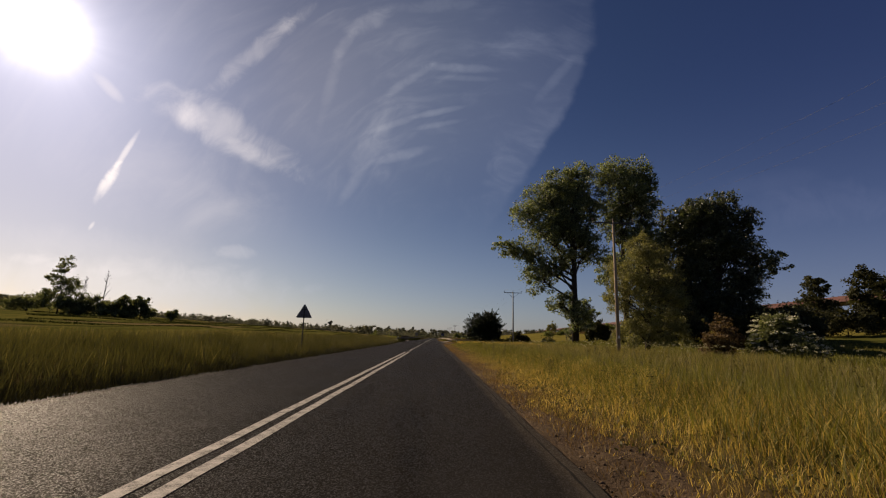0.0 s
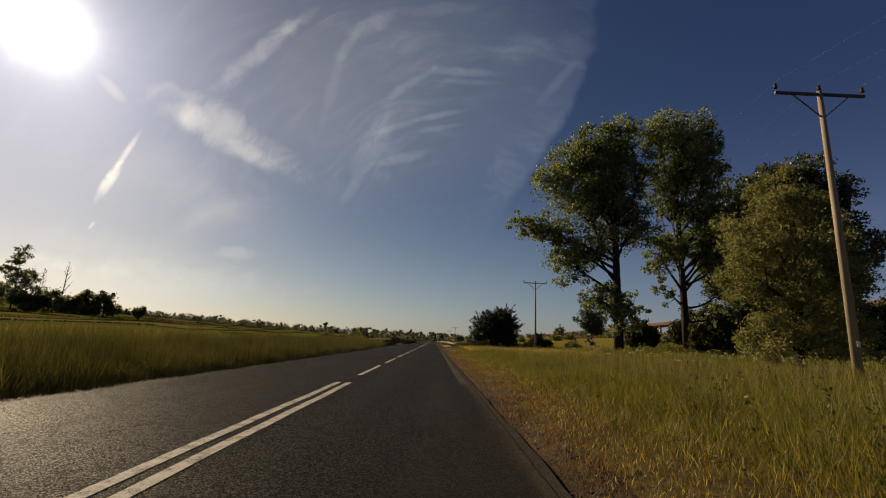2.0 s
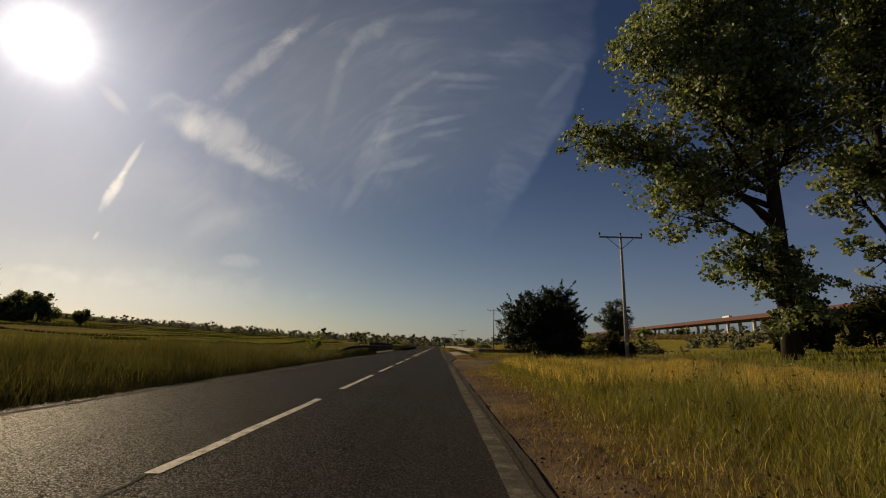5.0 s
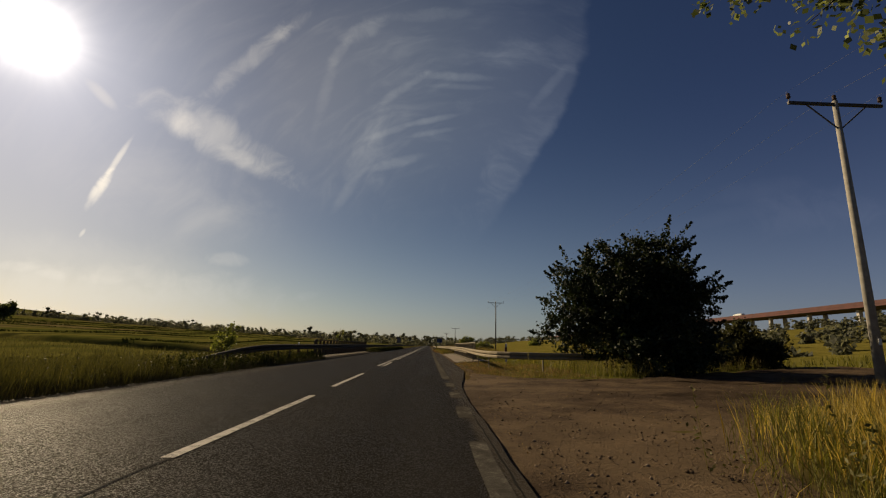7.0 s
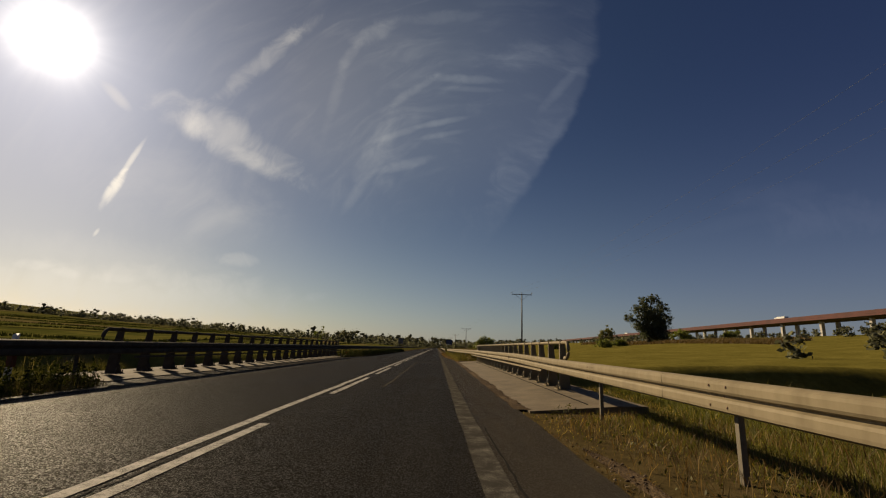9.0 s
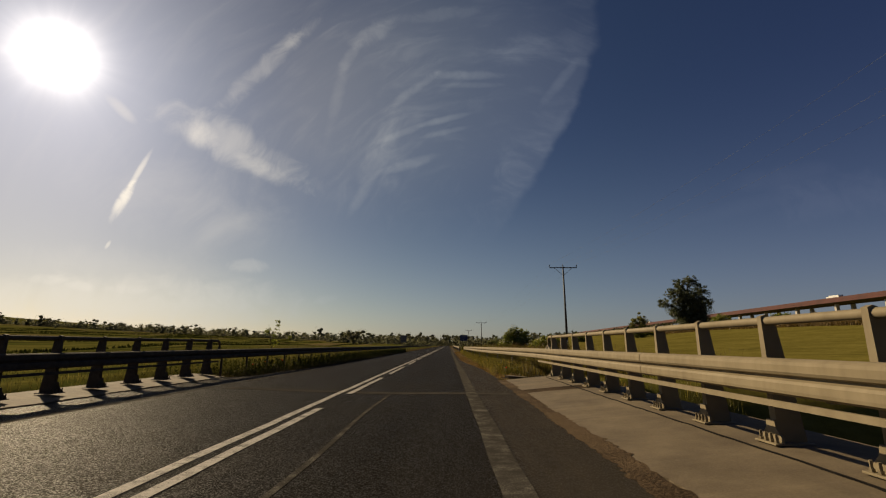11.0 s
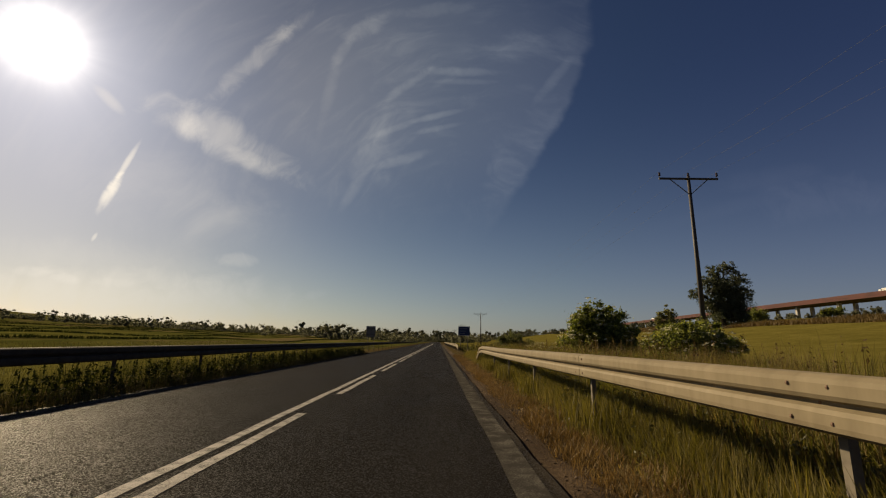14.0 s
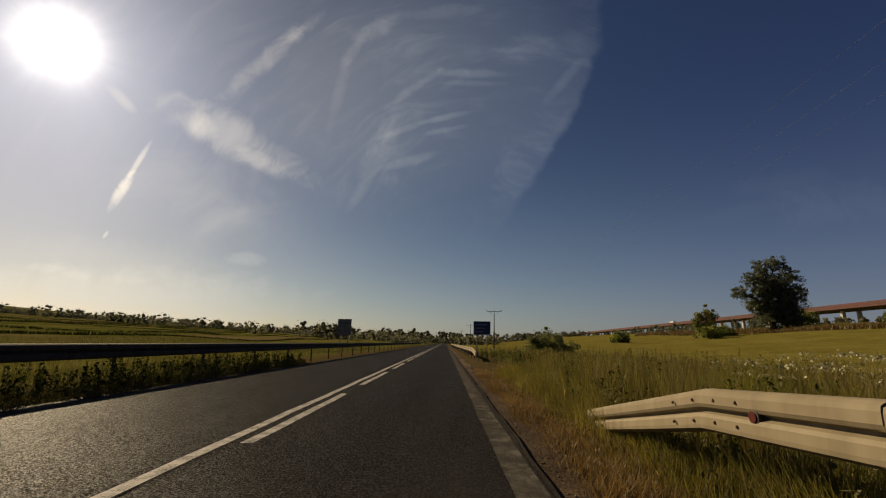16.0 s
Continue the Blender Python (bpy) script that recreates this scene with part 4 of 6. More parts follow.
def bridge_railing(x, side, y0, y1, label, deck_z, steel, high):
    """Inclined flat posts on bolted base plates, a round top rail and a thin lower rail."""
    rail = thing("bridge_railing", label, "bridge railing", "bridge railings")
    bm = bmesh.new()
    # post: a flat bar that narrows upwards and turns over at the top
    prof = [(0.00, 0.0), (0.30, 0.0), (0.24, 0.55), (0.16, high - 0.13), (0.12, high - 0.03), (0.05, high), (0.00, high - 0.02)]
    w = 0.045
    a = [bm.verts.new((px * side, -w * (1.15 - 0.3 * pz), pz)) for px, pz in prof]
    b = [bm.verts.new((px * side, w * (1.15 - 0.3 * pz), pz)) for px, pz in prof]
    bm.faces.new(a)
    bm.faces.new(b[::-1])
    for j in range(len(prof)):
        q = (j + 1) % len(prof)
        bm.faces.new((a[j], b[j], b[q], a[q]))
    bmesh.ops.recalc_face_normals(bm, faces=bm.faces[:])
    pm = bpy.data.meshes.new("post")
    bm.to_mesh(pm)
    bm.free()
    pm.materials.append(steel)
    plate = box(-0.12 if side > 0 else -0.30, 0.30 if side > 0 else 0.12, -0.17, 0.17, 0.0, 0.02, bevel=0.004)
    plm = bpy.data.meshes.new("base_plate")
    plate.to_mesh(plm)
    plate.free()
    plm.materials.append(steel)
    # toothed foot: a stiffener with four anchor nuts in front
    foot = bmesh.new()
    s = side
    # a flared plate in front of the post, with four anchor studs before it
    flare = [(-0.155, 0.02), (0.155, 0.02), (0.150, 0.07), (0.115, 0.11), (0.075, 0.16), (0.06, 0.24), (-0.06, 0.24), (-0.075, 0.16), (-0.115, 0.11), (-0.150, 0.07)]
    fa = [foot.verts.new((-0.035 * s, b, c)) for b, c in flare]
    fb = [foot.verts.new((-0.012 * s, b, c)) for b, c in flare]
    foot.faces.new(fa)
    foot.faces.new(fb[::-1])
    for i in range(len(flare)):
        j = (i + 1) % len(flare)
        foot.faces.new((fa[i], fb[i], fb[j], fa[j]))
    bmesh.ops.recalc_face_normals(foot, faces=foot.faces[:])
    for i in range(4):
        yy = -0.12 + 0.08 * i
        add_tube(foot, [(-0.075 * s, yy, 0.02), (-0.075 * s, yy, 0.11)], 0.013, 7)
        add_tube(foot, [(-0.075 * s, yy, 0.02), (-0.075 * s, yy, 0.045)], 0.024, 6)
    fm = bpy.data.meshes.new("foot")
    foot.to_mesh(fm)
    foot.free()
    fm.materials.append(steel)
    y = y0
    while y <= y1 + 0.01:
        post = shared("post", pm, rail, pose(x, y, deck_z))
        shared("base_plate", plm, post, pose(0, 0, 0))
        shared("foot", fm, post, pose(0, 0, 0))
        y += 1.33
    top = deck_z + high - 0.07
    xx = x + 0.06 * side
    hook = [(xx, y1 + 0.10, top), (xx, y1 + 0.30, top)]
    hook += [(xx, y1 + 0.48 + 0.21 * math.sin(radians(q)), top - 0.21 + 0.21 * math.cos(radians(q))) for q in range(0, 181, 18)] + [(xx, y1 + 0.34, top - 0.42)]
    start = [(p[0], y0 - (p[1] - y1), p[2]) for p in reversed(hook)]
    part("top_rail", tube(start + hook, 0.048, 10), steel, rail, smooth=True)
    part("lower_rail", sweep([(-0.02, 0), (0.02, 0), (0.02, 0.055), (-0.02, 0.055)], [(x - 0.555 * side, y0 - 0.2, deck_z + 0.355 * high), (x - 0.555 * side, y1 - 0.55, deck_z + 0.355 * high)]), steel, rail)
    # spacer blocks between posts and beam
    sp = bmesh.new()
    x_in = -0.42 * side
    add_box(sp, min(x_in, 0), max(x_in, 0), -0.04, 0.04, 0.56, 0.74)
    sm = bpy.data.meshes.new("spacer")
    sp.to_mesh(sm)
    sp.free()
    sm.materials.append(steel)
    y = y0
    while y <= y1 + 0.01:
        shared("spacer", sm, rail, pose(x, y, deck_z))
        y += 1.33
    return rail


bridge_railing(3.98, 1, 117.75, 144.4, "cream-grey steel bridge railing with flat posts and round top rail", 0.12, ZINC, 1.36)
# left railing likewise has its shade in the steel colour
bridge_railing(-8.32, -1, 117.6, 145.55, "steel bridge railing painted shade-dark, with flat posts and round top rail", 0.10, DARK_SHADED_STEEL, 1.27)


def delineator(x, y, z, label):
    d = thing("delineator_post", label, "delineator", "delineator posts", at=(x, y, z))
    bm = bmesh.new()
    prof = [(-0.06, -0.05), (0.06, -0.05), (0.05, 0.02), (0.0, 0.055), (-0.05, 0.02)]
    lo = [bm.verts.new((a, b, 0)) for a, b in prof]
    hi = [bm.verts.new((a, b, 1.0 + (0.05 if b > 0 else 0.0))) for a, b in prof]
    for j in range(5):
        bm.faces.new((lo[j], lo[(j + 1) % 5], hi[(j + 1) % 5], hi[j]))
    bm.faces.new(hi)
    body = part("body", bm, SIGN_WHITE, d)
    part("reflector_band", box(-0.068, 0.068, -0.06, 0.06, 0.30, 0.84, bevel=0.006), RED, body, "dark red band")
    return d


delineator(5.0, 108.2, 0.30, "white plastic roadside delineator post with a dark red band")
delineator(-9.1, 115.2, 0.05, "white plastic roadside delineator post with a dark red band")


def rail_reflector(x, y, z):
    r = thing("rail_reflector", "small round red reflector fixed in the guard rail wave", "reflector", "rail reflectors", at=(x, y, z), turn=90)
    bm = bmesh.new()
    bmesh.ops.create_cone(bm, cap_ends=True, segments=14, radius1=0.050, radius2=0.050, depth=0.022, matrix=pose(0, 0, 0, 90))
    housing = part("housing", bm, IRON, r)
    bm = bmesh.new()
    bmesh.ops.create_cone(bm, cap_ends=True, segments=14, radius1=0.036, radius2=0.032, depth=0.010, matrix=pose(0, 0.0145, 0, 90))
    part("lens", bm, RED, housing, "dark red lens")


for x, y in ((2.35, 185.98), (2.66, 158.6), (3.48, 131.4), (3.48, 123.4)):
    rail_reflector(x - (0.02 if y > 180 else 0.065), y, (beam_z(y) if y < 180 else 0.547) + 0.165)

# ---------------------------------------------------------------- signs


def warning_sign(x, y, z):
    s = thing("warning_sign", "triangular warning sign seen from its grey back, on a post", "road sign", at=(x, y, z))
    part("post", tube([(0, 0, 0), (0, 0, 2.75)], 0.032, 10), IRON, s)
    bm = bmesh.new()
    side, r = 0.86, 0.05
    h = side * math.sqrt(3) / 2
    corners = [(-side / 2 + r, r * 0.6), (side / 2 - r, r * 0.6), (0, h - r * 1.2)]
    ring = []
    for i, (cx, cz) in enumerate(corners):
        for q in range(5):
            ang = radians((210, 330, 90)[i] + (q - 2) * 30)
            ring.append((cx + r * math.cos(ang), cz + r * math.sin(ang)))
    f = [bm.verts.new((a, -0.012, 2.06 + b)) for a, b in ring]
    k = [bm.verts.new((a, 0.012, 2.06 + b)) for a, b in ring]
    bm.faces.new(f)
    bm.faces.new(k[::-1])
    for j in range(len(ring)):
        q = (j + 1) % len(ring)
        bm.faces.new((f[j], k[j], k[q], f[q]))
    bmesh.ops.recalc_face_normals(bm, faces=bm.faces[:])
    plate = part("plate", bm, SIGN_BACK, s)
    for zz in (2.2, 2.5):
        part("bracket", box(-0.16, 0.16, -0.035, -0.014, zz - 0.02, zz + 0.02, bevel=0.003), IRON, plate)
    return s


warning_sign(-7.45, 27.4, float(ground_z(-7.45, 27.4)))


def board_sign(x, y, w, h, z0, face, label, lines):
    s = thing("direction_sign", label, "road sign", "direction signs", at=(x, y, float(ground_z(x, y)) - 0.1))
    for dx in (-w * 0.3, w * 0.3):
        part("post", tube([(dx, 0.05, 0), (dx, 0.05, z0 + h * 0.9)], 0.04, 8), POST_STEEL, s)
    panel = part("panel", box(-w / 2, w / 2, -0.02, 0.02, z0, z0 + h, bevel=0.008), face, s)
    if lines:
        for i in range(3):
            zz = z0 + h * (0.75 - 0.25 * i)
            part("text_bar", box(-w * 0.38, w * (0.30 - 0.12 * i), -0.026, -0.021, zz - h * 0.045, zz + h * 0.045), SIGN_TEXT, panel)
        part("border", box(-w / 2 + 0.03, w / 2 - 0.03, -0.024, -0.0205, z0 + 0.03, z0 + 0.06), SIGN_WHITE, panel)
    else:
        for zz in (z0 + h * 0.25, z0 + h * 0.75):
            part("bracket", box(-w * 0.45, w * 0.45, -0.06, -0.02, zz - 0.03, zz + 0.03), IRON, panel)
    return s


board_sign(3.65, 225, 1.55, 1.25, 2.0, SIGN_BLUE, "dark blue direction sign board on two steel posts", True)
board_sign(-9.0, 225, 1.25, 1.45, 1.8, SIGN_BACK, "direction sign board seen from its dark back", False)

# ---------------------------------------------------------------- power line


def power_pole(x, y, height, turn, wood, label):
    p = thing("power_pole", label, "power pole", "power poles", at=(x, y, float(ground_z(x, y)) - 0.15), turn=turn)
    part("mast", tube([(0, 0, 0), (0.01, 0, height * 0.5), (0, 0, height)], [0.17, 0.135, 0.095], 12), wood, p, smooth=True)
    arm = height - 0.15
    crossarm = part("crossarm", box(-1.9, 1.9, -0.05, 0.05, arm - 0.06, arm + 0.06, bevel=0.01), IRON, p, "dark steel crossarm")
    for s in (-1, 1):
        part("brace", tube([(s * 1.25, -0.03, arm - 0.02), (s * 0.06, -0.03, arm - 1.05)], 0.028, 6), IRON, crossarm)
    for dx in (-1.85, 0.0, 1.85):
        part("pin", tube([(dx, 0, arm + 0.04), (dx, 0, arm + 0.20)], 0.018, 6), IRON, crossarm)
        bm = tube([(dx, 0, arm + 0.18), (dx, 0, arm + 0.22), (dx, 0, arm + 0.28), (dx, 0, arm + 0.36), (dx, 0, arm + 0.42)], [0.05, 0.085, 0.055, 0.075, 0.03], 10)
        part("insulator", bm, GLAZE, crossarm, "glazed brown insulator")
    part("number_plate", box(-0.06, 0.06, -0.175, -0.168, 1.55, 1.78), SIGN_WHITE, p, "small pale plate")
    return p


POLES = [(16.0, 41.4, 12.1), (16.2, 96.8, 11.0), (16.2, 190.0, 11.7), (12.6, 298.6, 9.4), (12.2, 400.0, 9.6), (11.8, 505.0, 9.6), (20.0, -32.0, 11.0)]
for i, (x, y, h) in enumerate(POLES):
    power_pole(x, y, h, 0, (WOOD, POLE_GREY, IRON)[min(i, 2)] if i != 6 else WOOD, ("tall wooden power pole with a crossarm and three insulators", "pale grey concrete power pole with a crossarm and three insulators", "tall dark grey power pole with a crossarm and three insulators")[min(i, 2)] if i != 6 else "tall wooden power pole with a crossarm and three insulators")

order = sorted(POLES, key=lambda q: q[1])
for (xa, ya, ha), (xb, yb, hb) in zip(order, order[1:]):
    for dx in (-1.85, 0.0, 1.85):
        za, zb = float(ground_z(xa, ya)) + ha + 0.2, float(ground_z(xb, yb)) + hb + 0.2
        pts = []
        for i in range(17):
            f = i / 16
            pts.append((xa + dx + (xb - xa) * f, ya + (yb - ya) * f, za + (zb - za) * f - 4 * 1.5 * f * (1 - f)))
        tagged(part("power_cable", tube(pts, 0.0035, 5), ALUMINIUM), "thin sagging bare power line cable between two poles", "cable", "power line cables")

# ---------------------------------------------------------------- motorway viaduct, far off on the right
def viaduct_x(y):
    return 180 + 0.08 * (y - 300)


via = thing("viaduct", "long concrete motorway viaduct with a rust-red parapet on slim pale piers", "viaduct")
via_ys = np.linspace(60, 1250, 60)
TOPZ = 21.2
part("deck", sweep([(-5.5, -1.7), (5.5, -1.7), (7, -0.5), (7, 0.0), (-7, 0.0), (-7, -0.5)], [(viaduct_x(y), y, TOPZ) for y in via_ys]), DECK, via)
for s in (-1, 1):
    part("parapet", sweep([(7 * s - 0.15, -0.5), (7 * s + 0.15, -0.5), (7 * s + 0.15, 0.85), (7 * s - 0.15, 0.85)], [(viaduct_x(y), y, TOPZ) for y in via_ys]), BARRIER, via, "rust-red parapet")
    part("edge_beam", sweep([(7 * s - 0.25, -1.35), (7 * s + 0.25, -1.35), (7 * s + 0.25, -0.55), (7 * s - 0.25, -0.55)], [(viaduct_x(y), y, TOPZ) for y in via_ys]), BARRIER, via, "rust-red edge beam")
y = 70.0
while y < 1240:
    for s in (-1, 1):
        cx = viaduct_x(y) + 3.8 * s
        g = float(ground_z(cx, y))
        part("pier", box(cx - 0.8, cx + 0.8, y - 0.7, y + 0.7, g - 1, TOPZ - 1.9, bevel=0.12), PIER, via, "pale concrete pier")
    y += 27.0
lorry = thing("lorry", "white box lorry on the viaduct", "lorry", "lorries on the viaduct", at=(viaduct_x(341) - 3, 341, TOPZ))
trailer = part("trailer", box(-1.1, 1.1, -3.2, 2.6, 0.7, 2.25, bevel=0.06), SIGN_WHITE, lorry)
part("cab", box(-1.05, 1.05, 2.75, 4.2, 0.6, 1.9, bevel=0.15), SIGN_WHITE, lorry)
for yy in (-2.6, -1.6, 3.7):
    bm = bmesh.new()
    bmesh.ops.create_cone(bm, cap_ends=True, segments=14, radius1=0.5, radius2=0.5, depth=2.3, matrix=pose(0, yy, 0.5, 0, 90))
    part("wheel", bm, IRON, trailer)
copy_thing(lorry, pose(viaduct_x(585) - 3, 585, TOPZ))

# ---------------------------------------------------------------- past the bridge end: steps' handrail and broken concrete
handrail = thing("handrail", "bent grey steel pipe handrail leading down the bank beside the bridge", "handrail", at=(4.6, 146.5, -0.1))
part("top_pipe", tube([(-0.32, 0, 0.98), (-0.37, 0, 1.08), (-0.30, 0, 1.18), (-0.15, 0, 1.22), (0.0, 0, 1.18), (0.12, 0, 1.08), (0.85, 0, 0.31), (2.0, 0, -0.85)], 0.034, 8), ZINC, handrail, smooth=True)
part("lower_pipe", tube([(-0.19, 0, 0.68), (0.0, 0, 0.48), (0.35, 0, 0.12), (1.6, 0, -1.1)], 0.030, 8), DARK_SHADED_STEEL, handrail, "dark steel pipe", smooth=True)
part("post", tube([(0.0, 0.03, -0.3), (0.0, 0.03, 1.15)], 0.032, 8), ZINC, handrail, smooth=True)
part("post", tube([(1.5, 0.03, -1.2), (1.5, 0.03, -0.30)], 0.032, 8), ZINC, handrail, smooth=True)


def broken_slab(x, y, z, w, d, h, tilt, label):
    """A broken plate of concrete with a ragged outline."""
    s = thing("broken_slab", label, "concrete slab", "broken slabs", at=(x, y, z), turn=tilt * 3)
    n = 12
    bm = bmesh.new()
    ring = []
    for i in range(n):
        q = 2 * math.pi * i / n
        m = 1 / max(abs(math.cos(q)), abs(math.sin(q)))
        r = min(m, 1.25) * rng.uniform(0.88, 1.06)
        ring.append((w / 2 * r * math.cos(q), d / 2 * r * math.sin(q)))
    lo = [bm.verts.new((a * 1.04, b * 1.04, -h)) for a, b in ring]
    hi = [bm.verts.new((a, b, math.tan(radians(tilt)) * a + rng.uniform(-0.008, 0.008))) for a, b in ring]
    bm.faces.new(hi)
    bm.faces.new(lo[::-1])
    for i in range(n):
        j = (i + 1) % n
        bm.faces.new((lo[i], lo[j], hi[j], hi[i]))
    part("plate", bm, CONCRETE, s)
    return s


broken_slab(3.95, 146.55, 0.0, 1.35, 1.7, 0.25, 3, "broken concrete plate sunk into the verge at the bridge end")
broken_slab(2.95, 145.75, 0.02, 0.85, 0.5, 0.16, -4, "crumbling lump of concrete at the asphalt edge")
broken_slab(3.45, 145.15, -0.02, 0.5, 0.35, 0.14, 8, "crumbling lump of concrete at the asphalt edge")

# ---------------------------------------------------------------- plants


def leaf_corners(centres, size, flat=0.0, aspect=0.6):
    """The four corners of a small leaf at each centre, turned at random."""
    n = len(centres)
    a = rng.normal(size=(n, 3))
    a[:, 2] *= 1 - flat
    a /= np.linalg.norm(a, axis=1)[:, None]
    b = np.cross(a, rng.normal(size=(n, 3)))
    b /= np.linalg.norm(b, axis=1)[:, None]
    s = (size * rng.uniform(0.6, 1.4, n))[:, None]
    return np.stack([centres - a * s * 0.5, centres + b * s * 0.5 * aspect, centres + a * s * 0.5, centres - b * s * 0.5 * aspect], 1).reshape(-1, 3)


def leaf_mesh(name, centres, size, mat, flat=0.0, aspect=0.6):
    v = leaf_corners(centres, size, flat, aspect)
    return mesh_of(name, v, np.arange(len(v)).reshape(-1, 4), mat)


def ball(n, spread=1.0):
    """Points in a unit ball, denser near its skin."""
    d = rng.normal(size=(n, 3))
    d /= np.linalg.norm(d, axis=1)[:, None]
    return d * (rng.uniform(0.0, 1.0, n) ** 0.45)[:, None] * spread


def limb(start, end, r0, r1, bend, n=5):
    a, b = Vector(start), Vector(end)
    off = Vector(rng.normal(size=3)) * bend * (b - a).length
    pts = [a.lerp(b, i / n) + off * math.sin(math.pi * i / n) * 0.5 for i in range(n + 1)]
    return pts, [r0 + (r1 - r0) * i / n for i in range(n + 1)]


def tree(name, label, category, x, y, blobs, leaves, leaf, mat, trunk_r, fork=0.35, group="", clump=0.30, density=26, trunk_top=None, sink=0.2, bark=None, stray=0.33, shoots=0, core=0, aspect=0.6, fill=0, heart=3.0):
    """blobs: (dx, dy, z, rx, rz): the crown's large masses; each is filled with clumps of leaves and reached by a limb."""
    g = float(ground_z(x, y)) - sink
    t = thing(name, label, category, group, at=(x, y, g))
    top = trunk_top if trunk_top else max(b[2] for b in blobs)
    pts, rad = limb((0, 0, 0), (rng.normal() * 0.3, rng.normal() * 0.3, top), trunk_r, trunk_r * 0.22, 0.02, 8)
    part("trunk", tube(pts, rad, 10), bark or BARK, t, smooth=True)
    allc = []
    # smaller masses between neighbouring ones close the crown
    blobs = list(blobs)
    first = len(blobs)
    while len(blobs) < first + fill:
        i, j = rng.integers(0, first, 2)
        p, q = np.array(blobs[i]), np.array(blobs[j])
        gap = float(np.linalg.norm(p[:3] - q[:3]))
        if i != j and gap < 2.2 * max(p[3], q[3]):
            m = (p + q) / 2
            blobs.append((m[0] + rng.normal() * 0.6, m[1] + rng.normal() * 1.2, m[2], m[3] * 0.72, m[4] * 0.72))
    vol = sum(b[3] ** 2 * b[4] for b in blobs)
    for dx, dy, z, rx, rz in blobs:
        base_z = max(top * 0.12, (z - rz) * (1 - fork) + fork * top * 0.2)
        f = min(0.95, base_z / top)
        i = int(f * 8)
        root = pts[i].lerp(pts[min(8, i + 1)], f * 8 - i)
        p, r = limb(root, (dx, dy, z), trunk_r * 0.38, trunk_r * 0.08, 0.12)
        bm = tube(p, r, 6)
        count = max(4, int(density * (rx ** 2 * rz / vol) * len(blobs)))
        cl = ball(count) * np.array([rx, rx, rz]) + np.array([dx, dy, z])
        for c in cl[: max(3, count // 2)]:
            q = p[3 + int(rng.integers(0, 3)) if len(p) > 5 else -1]
            pp, rr = limb(q, tuple(c), trunk_r * 0.11, trunk_r * 0.02, 0.12, 3)
            add_tube(bm, pp, rr, 4, False)
        per = max(6, int(leaves * (rx ** 2 * rz / vol) / count))
        cr = clump * (rx * rx * rz) ** (1 / 3)
        for c in cl:
            s = cr * rng.uniform(0.5, 1.25)
            m = int(per * rng.uniform(0.5, 1.5))
            k = int(m * stray)
            allc.append(np.concatenate([ball(m - k, s) * np.array([1.15, 1.15, 0.8]), rng.normal(size=(k, 3)) * s * 0.6]) + c)
        part("branch", bm, bark or BARK, t, smooth=True)
    for _ in range(shoots):
        dx, dy, z, rx, rz = blobs[int(rng.integers(0, len(blobs)))]
        d = rng.normal(size=3)
        d[2] = abs(d[2]) * 0.7
        d /= np.linalg.norm(d)
        p0 = np.array([dx, dy, z]) + d * np.array([rx, rx, rz]) * 0.85
        ln = rng.uniform(0.5, 1.1)
        f = rng.uniform(0, 1, 90)
        way = d + np.array([0, 0, 0.25])
        allc.append(p0 + way * (f * ln)[:, None] + rng.normal(size=(90, 3)) * (0.13 * (1.1 - f))[:, None])
    size = np.full(sum(len(c) for c in allc), leaf)
    if core:
        # broad shaded leaves that close the heart of the crown
        for dx, dy, z, rx, rz in blobs:
            n = int(core * rx * rx * rz / vol) + 4
            allc.append(ball(n, 0.78) * np.array([rx, rx, rz]) + np.array([dx, dy, z]))
            size = np.concatenate([size, np.full(n, leaf * heart)])
    ob = new("crown", leaf_mesh("crown", np.concatenate(allc), size, mat, 0.0, aspect))
    ob.parent = t
    return t


# tall poplars beside the road
tree("poplar_tree", "tall old poplar with a long side branch and airy grey-green crown", "tree", 28.7, 95.0,
     [(-13.5, 4.5, 20.5, 3.4, 2.6), (-9.5, 3, 19.5, 4.0, 3.6), (-10.0, -1, 26.5, 4.0, 3.6), (-6.0, 0, 31.0, 4.6, 4.2), (-2.5, 2, 34.5, 4.8, 3.6), (1.5, 0, 36.0, 4.2, 3.0),
      (-5.0, -2, 23.0, 5.0, 4.5), (0.0, 1, 27.0, 5.2, 4.5), (-7.5, 0, 13.5, 3.6, 3.8), (-3.5, 1, 16.5, 4.2, 4.0), (2.5, -1, 19.5, 4.2, 4.2), (-3.0, 0, 8.0, 3.2, 3.4), (2.5, 1, 6.0, 2.6, 3.4), (-0.5, -1.5, 4.0, 2.6, 2.6), (4.0, 0, 30.0, 3.6, 4.0)],
     60000, 0.36, POPLAR, 0.75, group="poplars", clump=0.26, density=60, stray=0.16, aspect=0.75, fill=10)
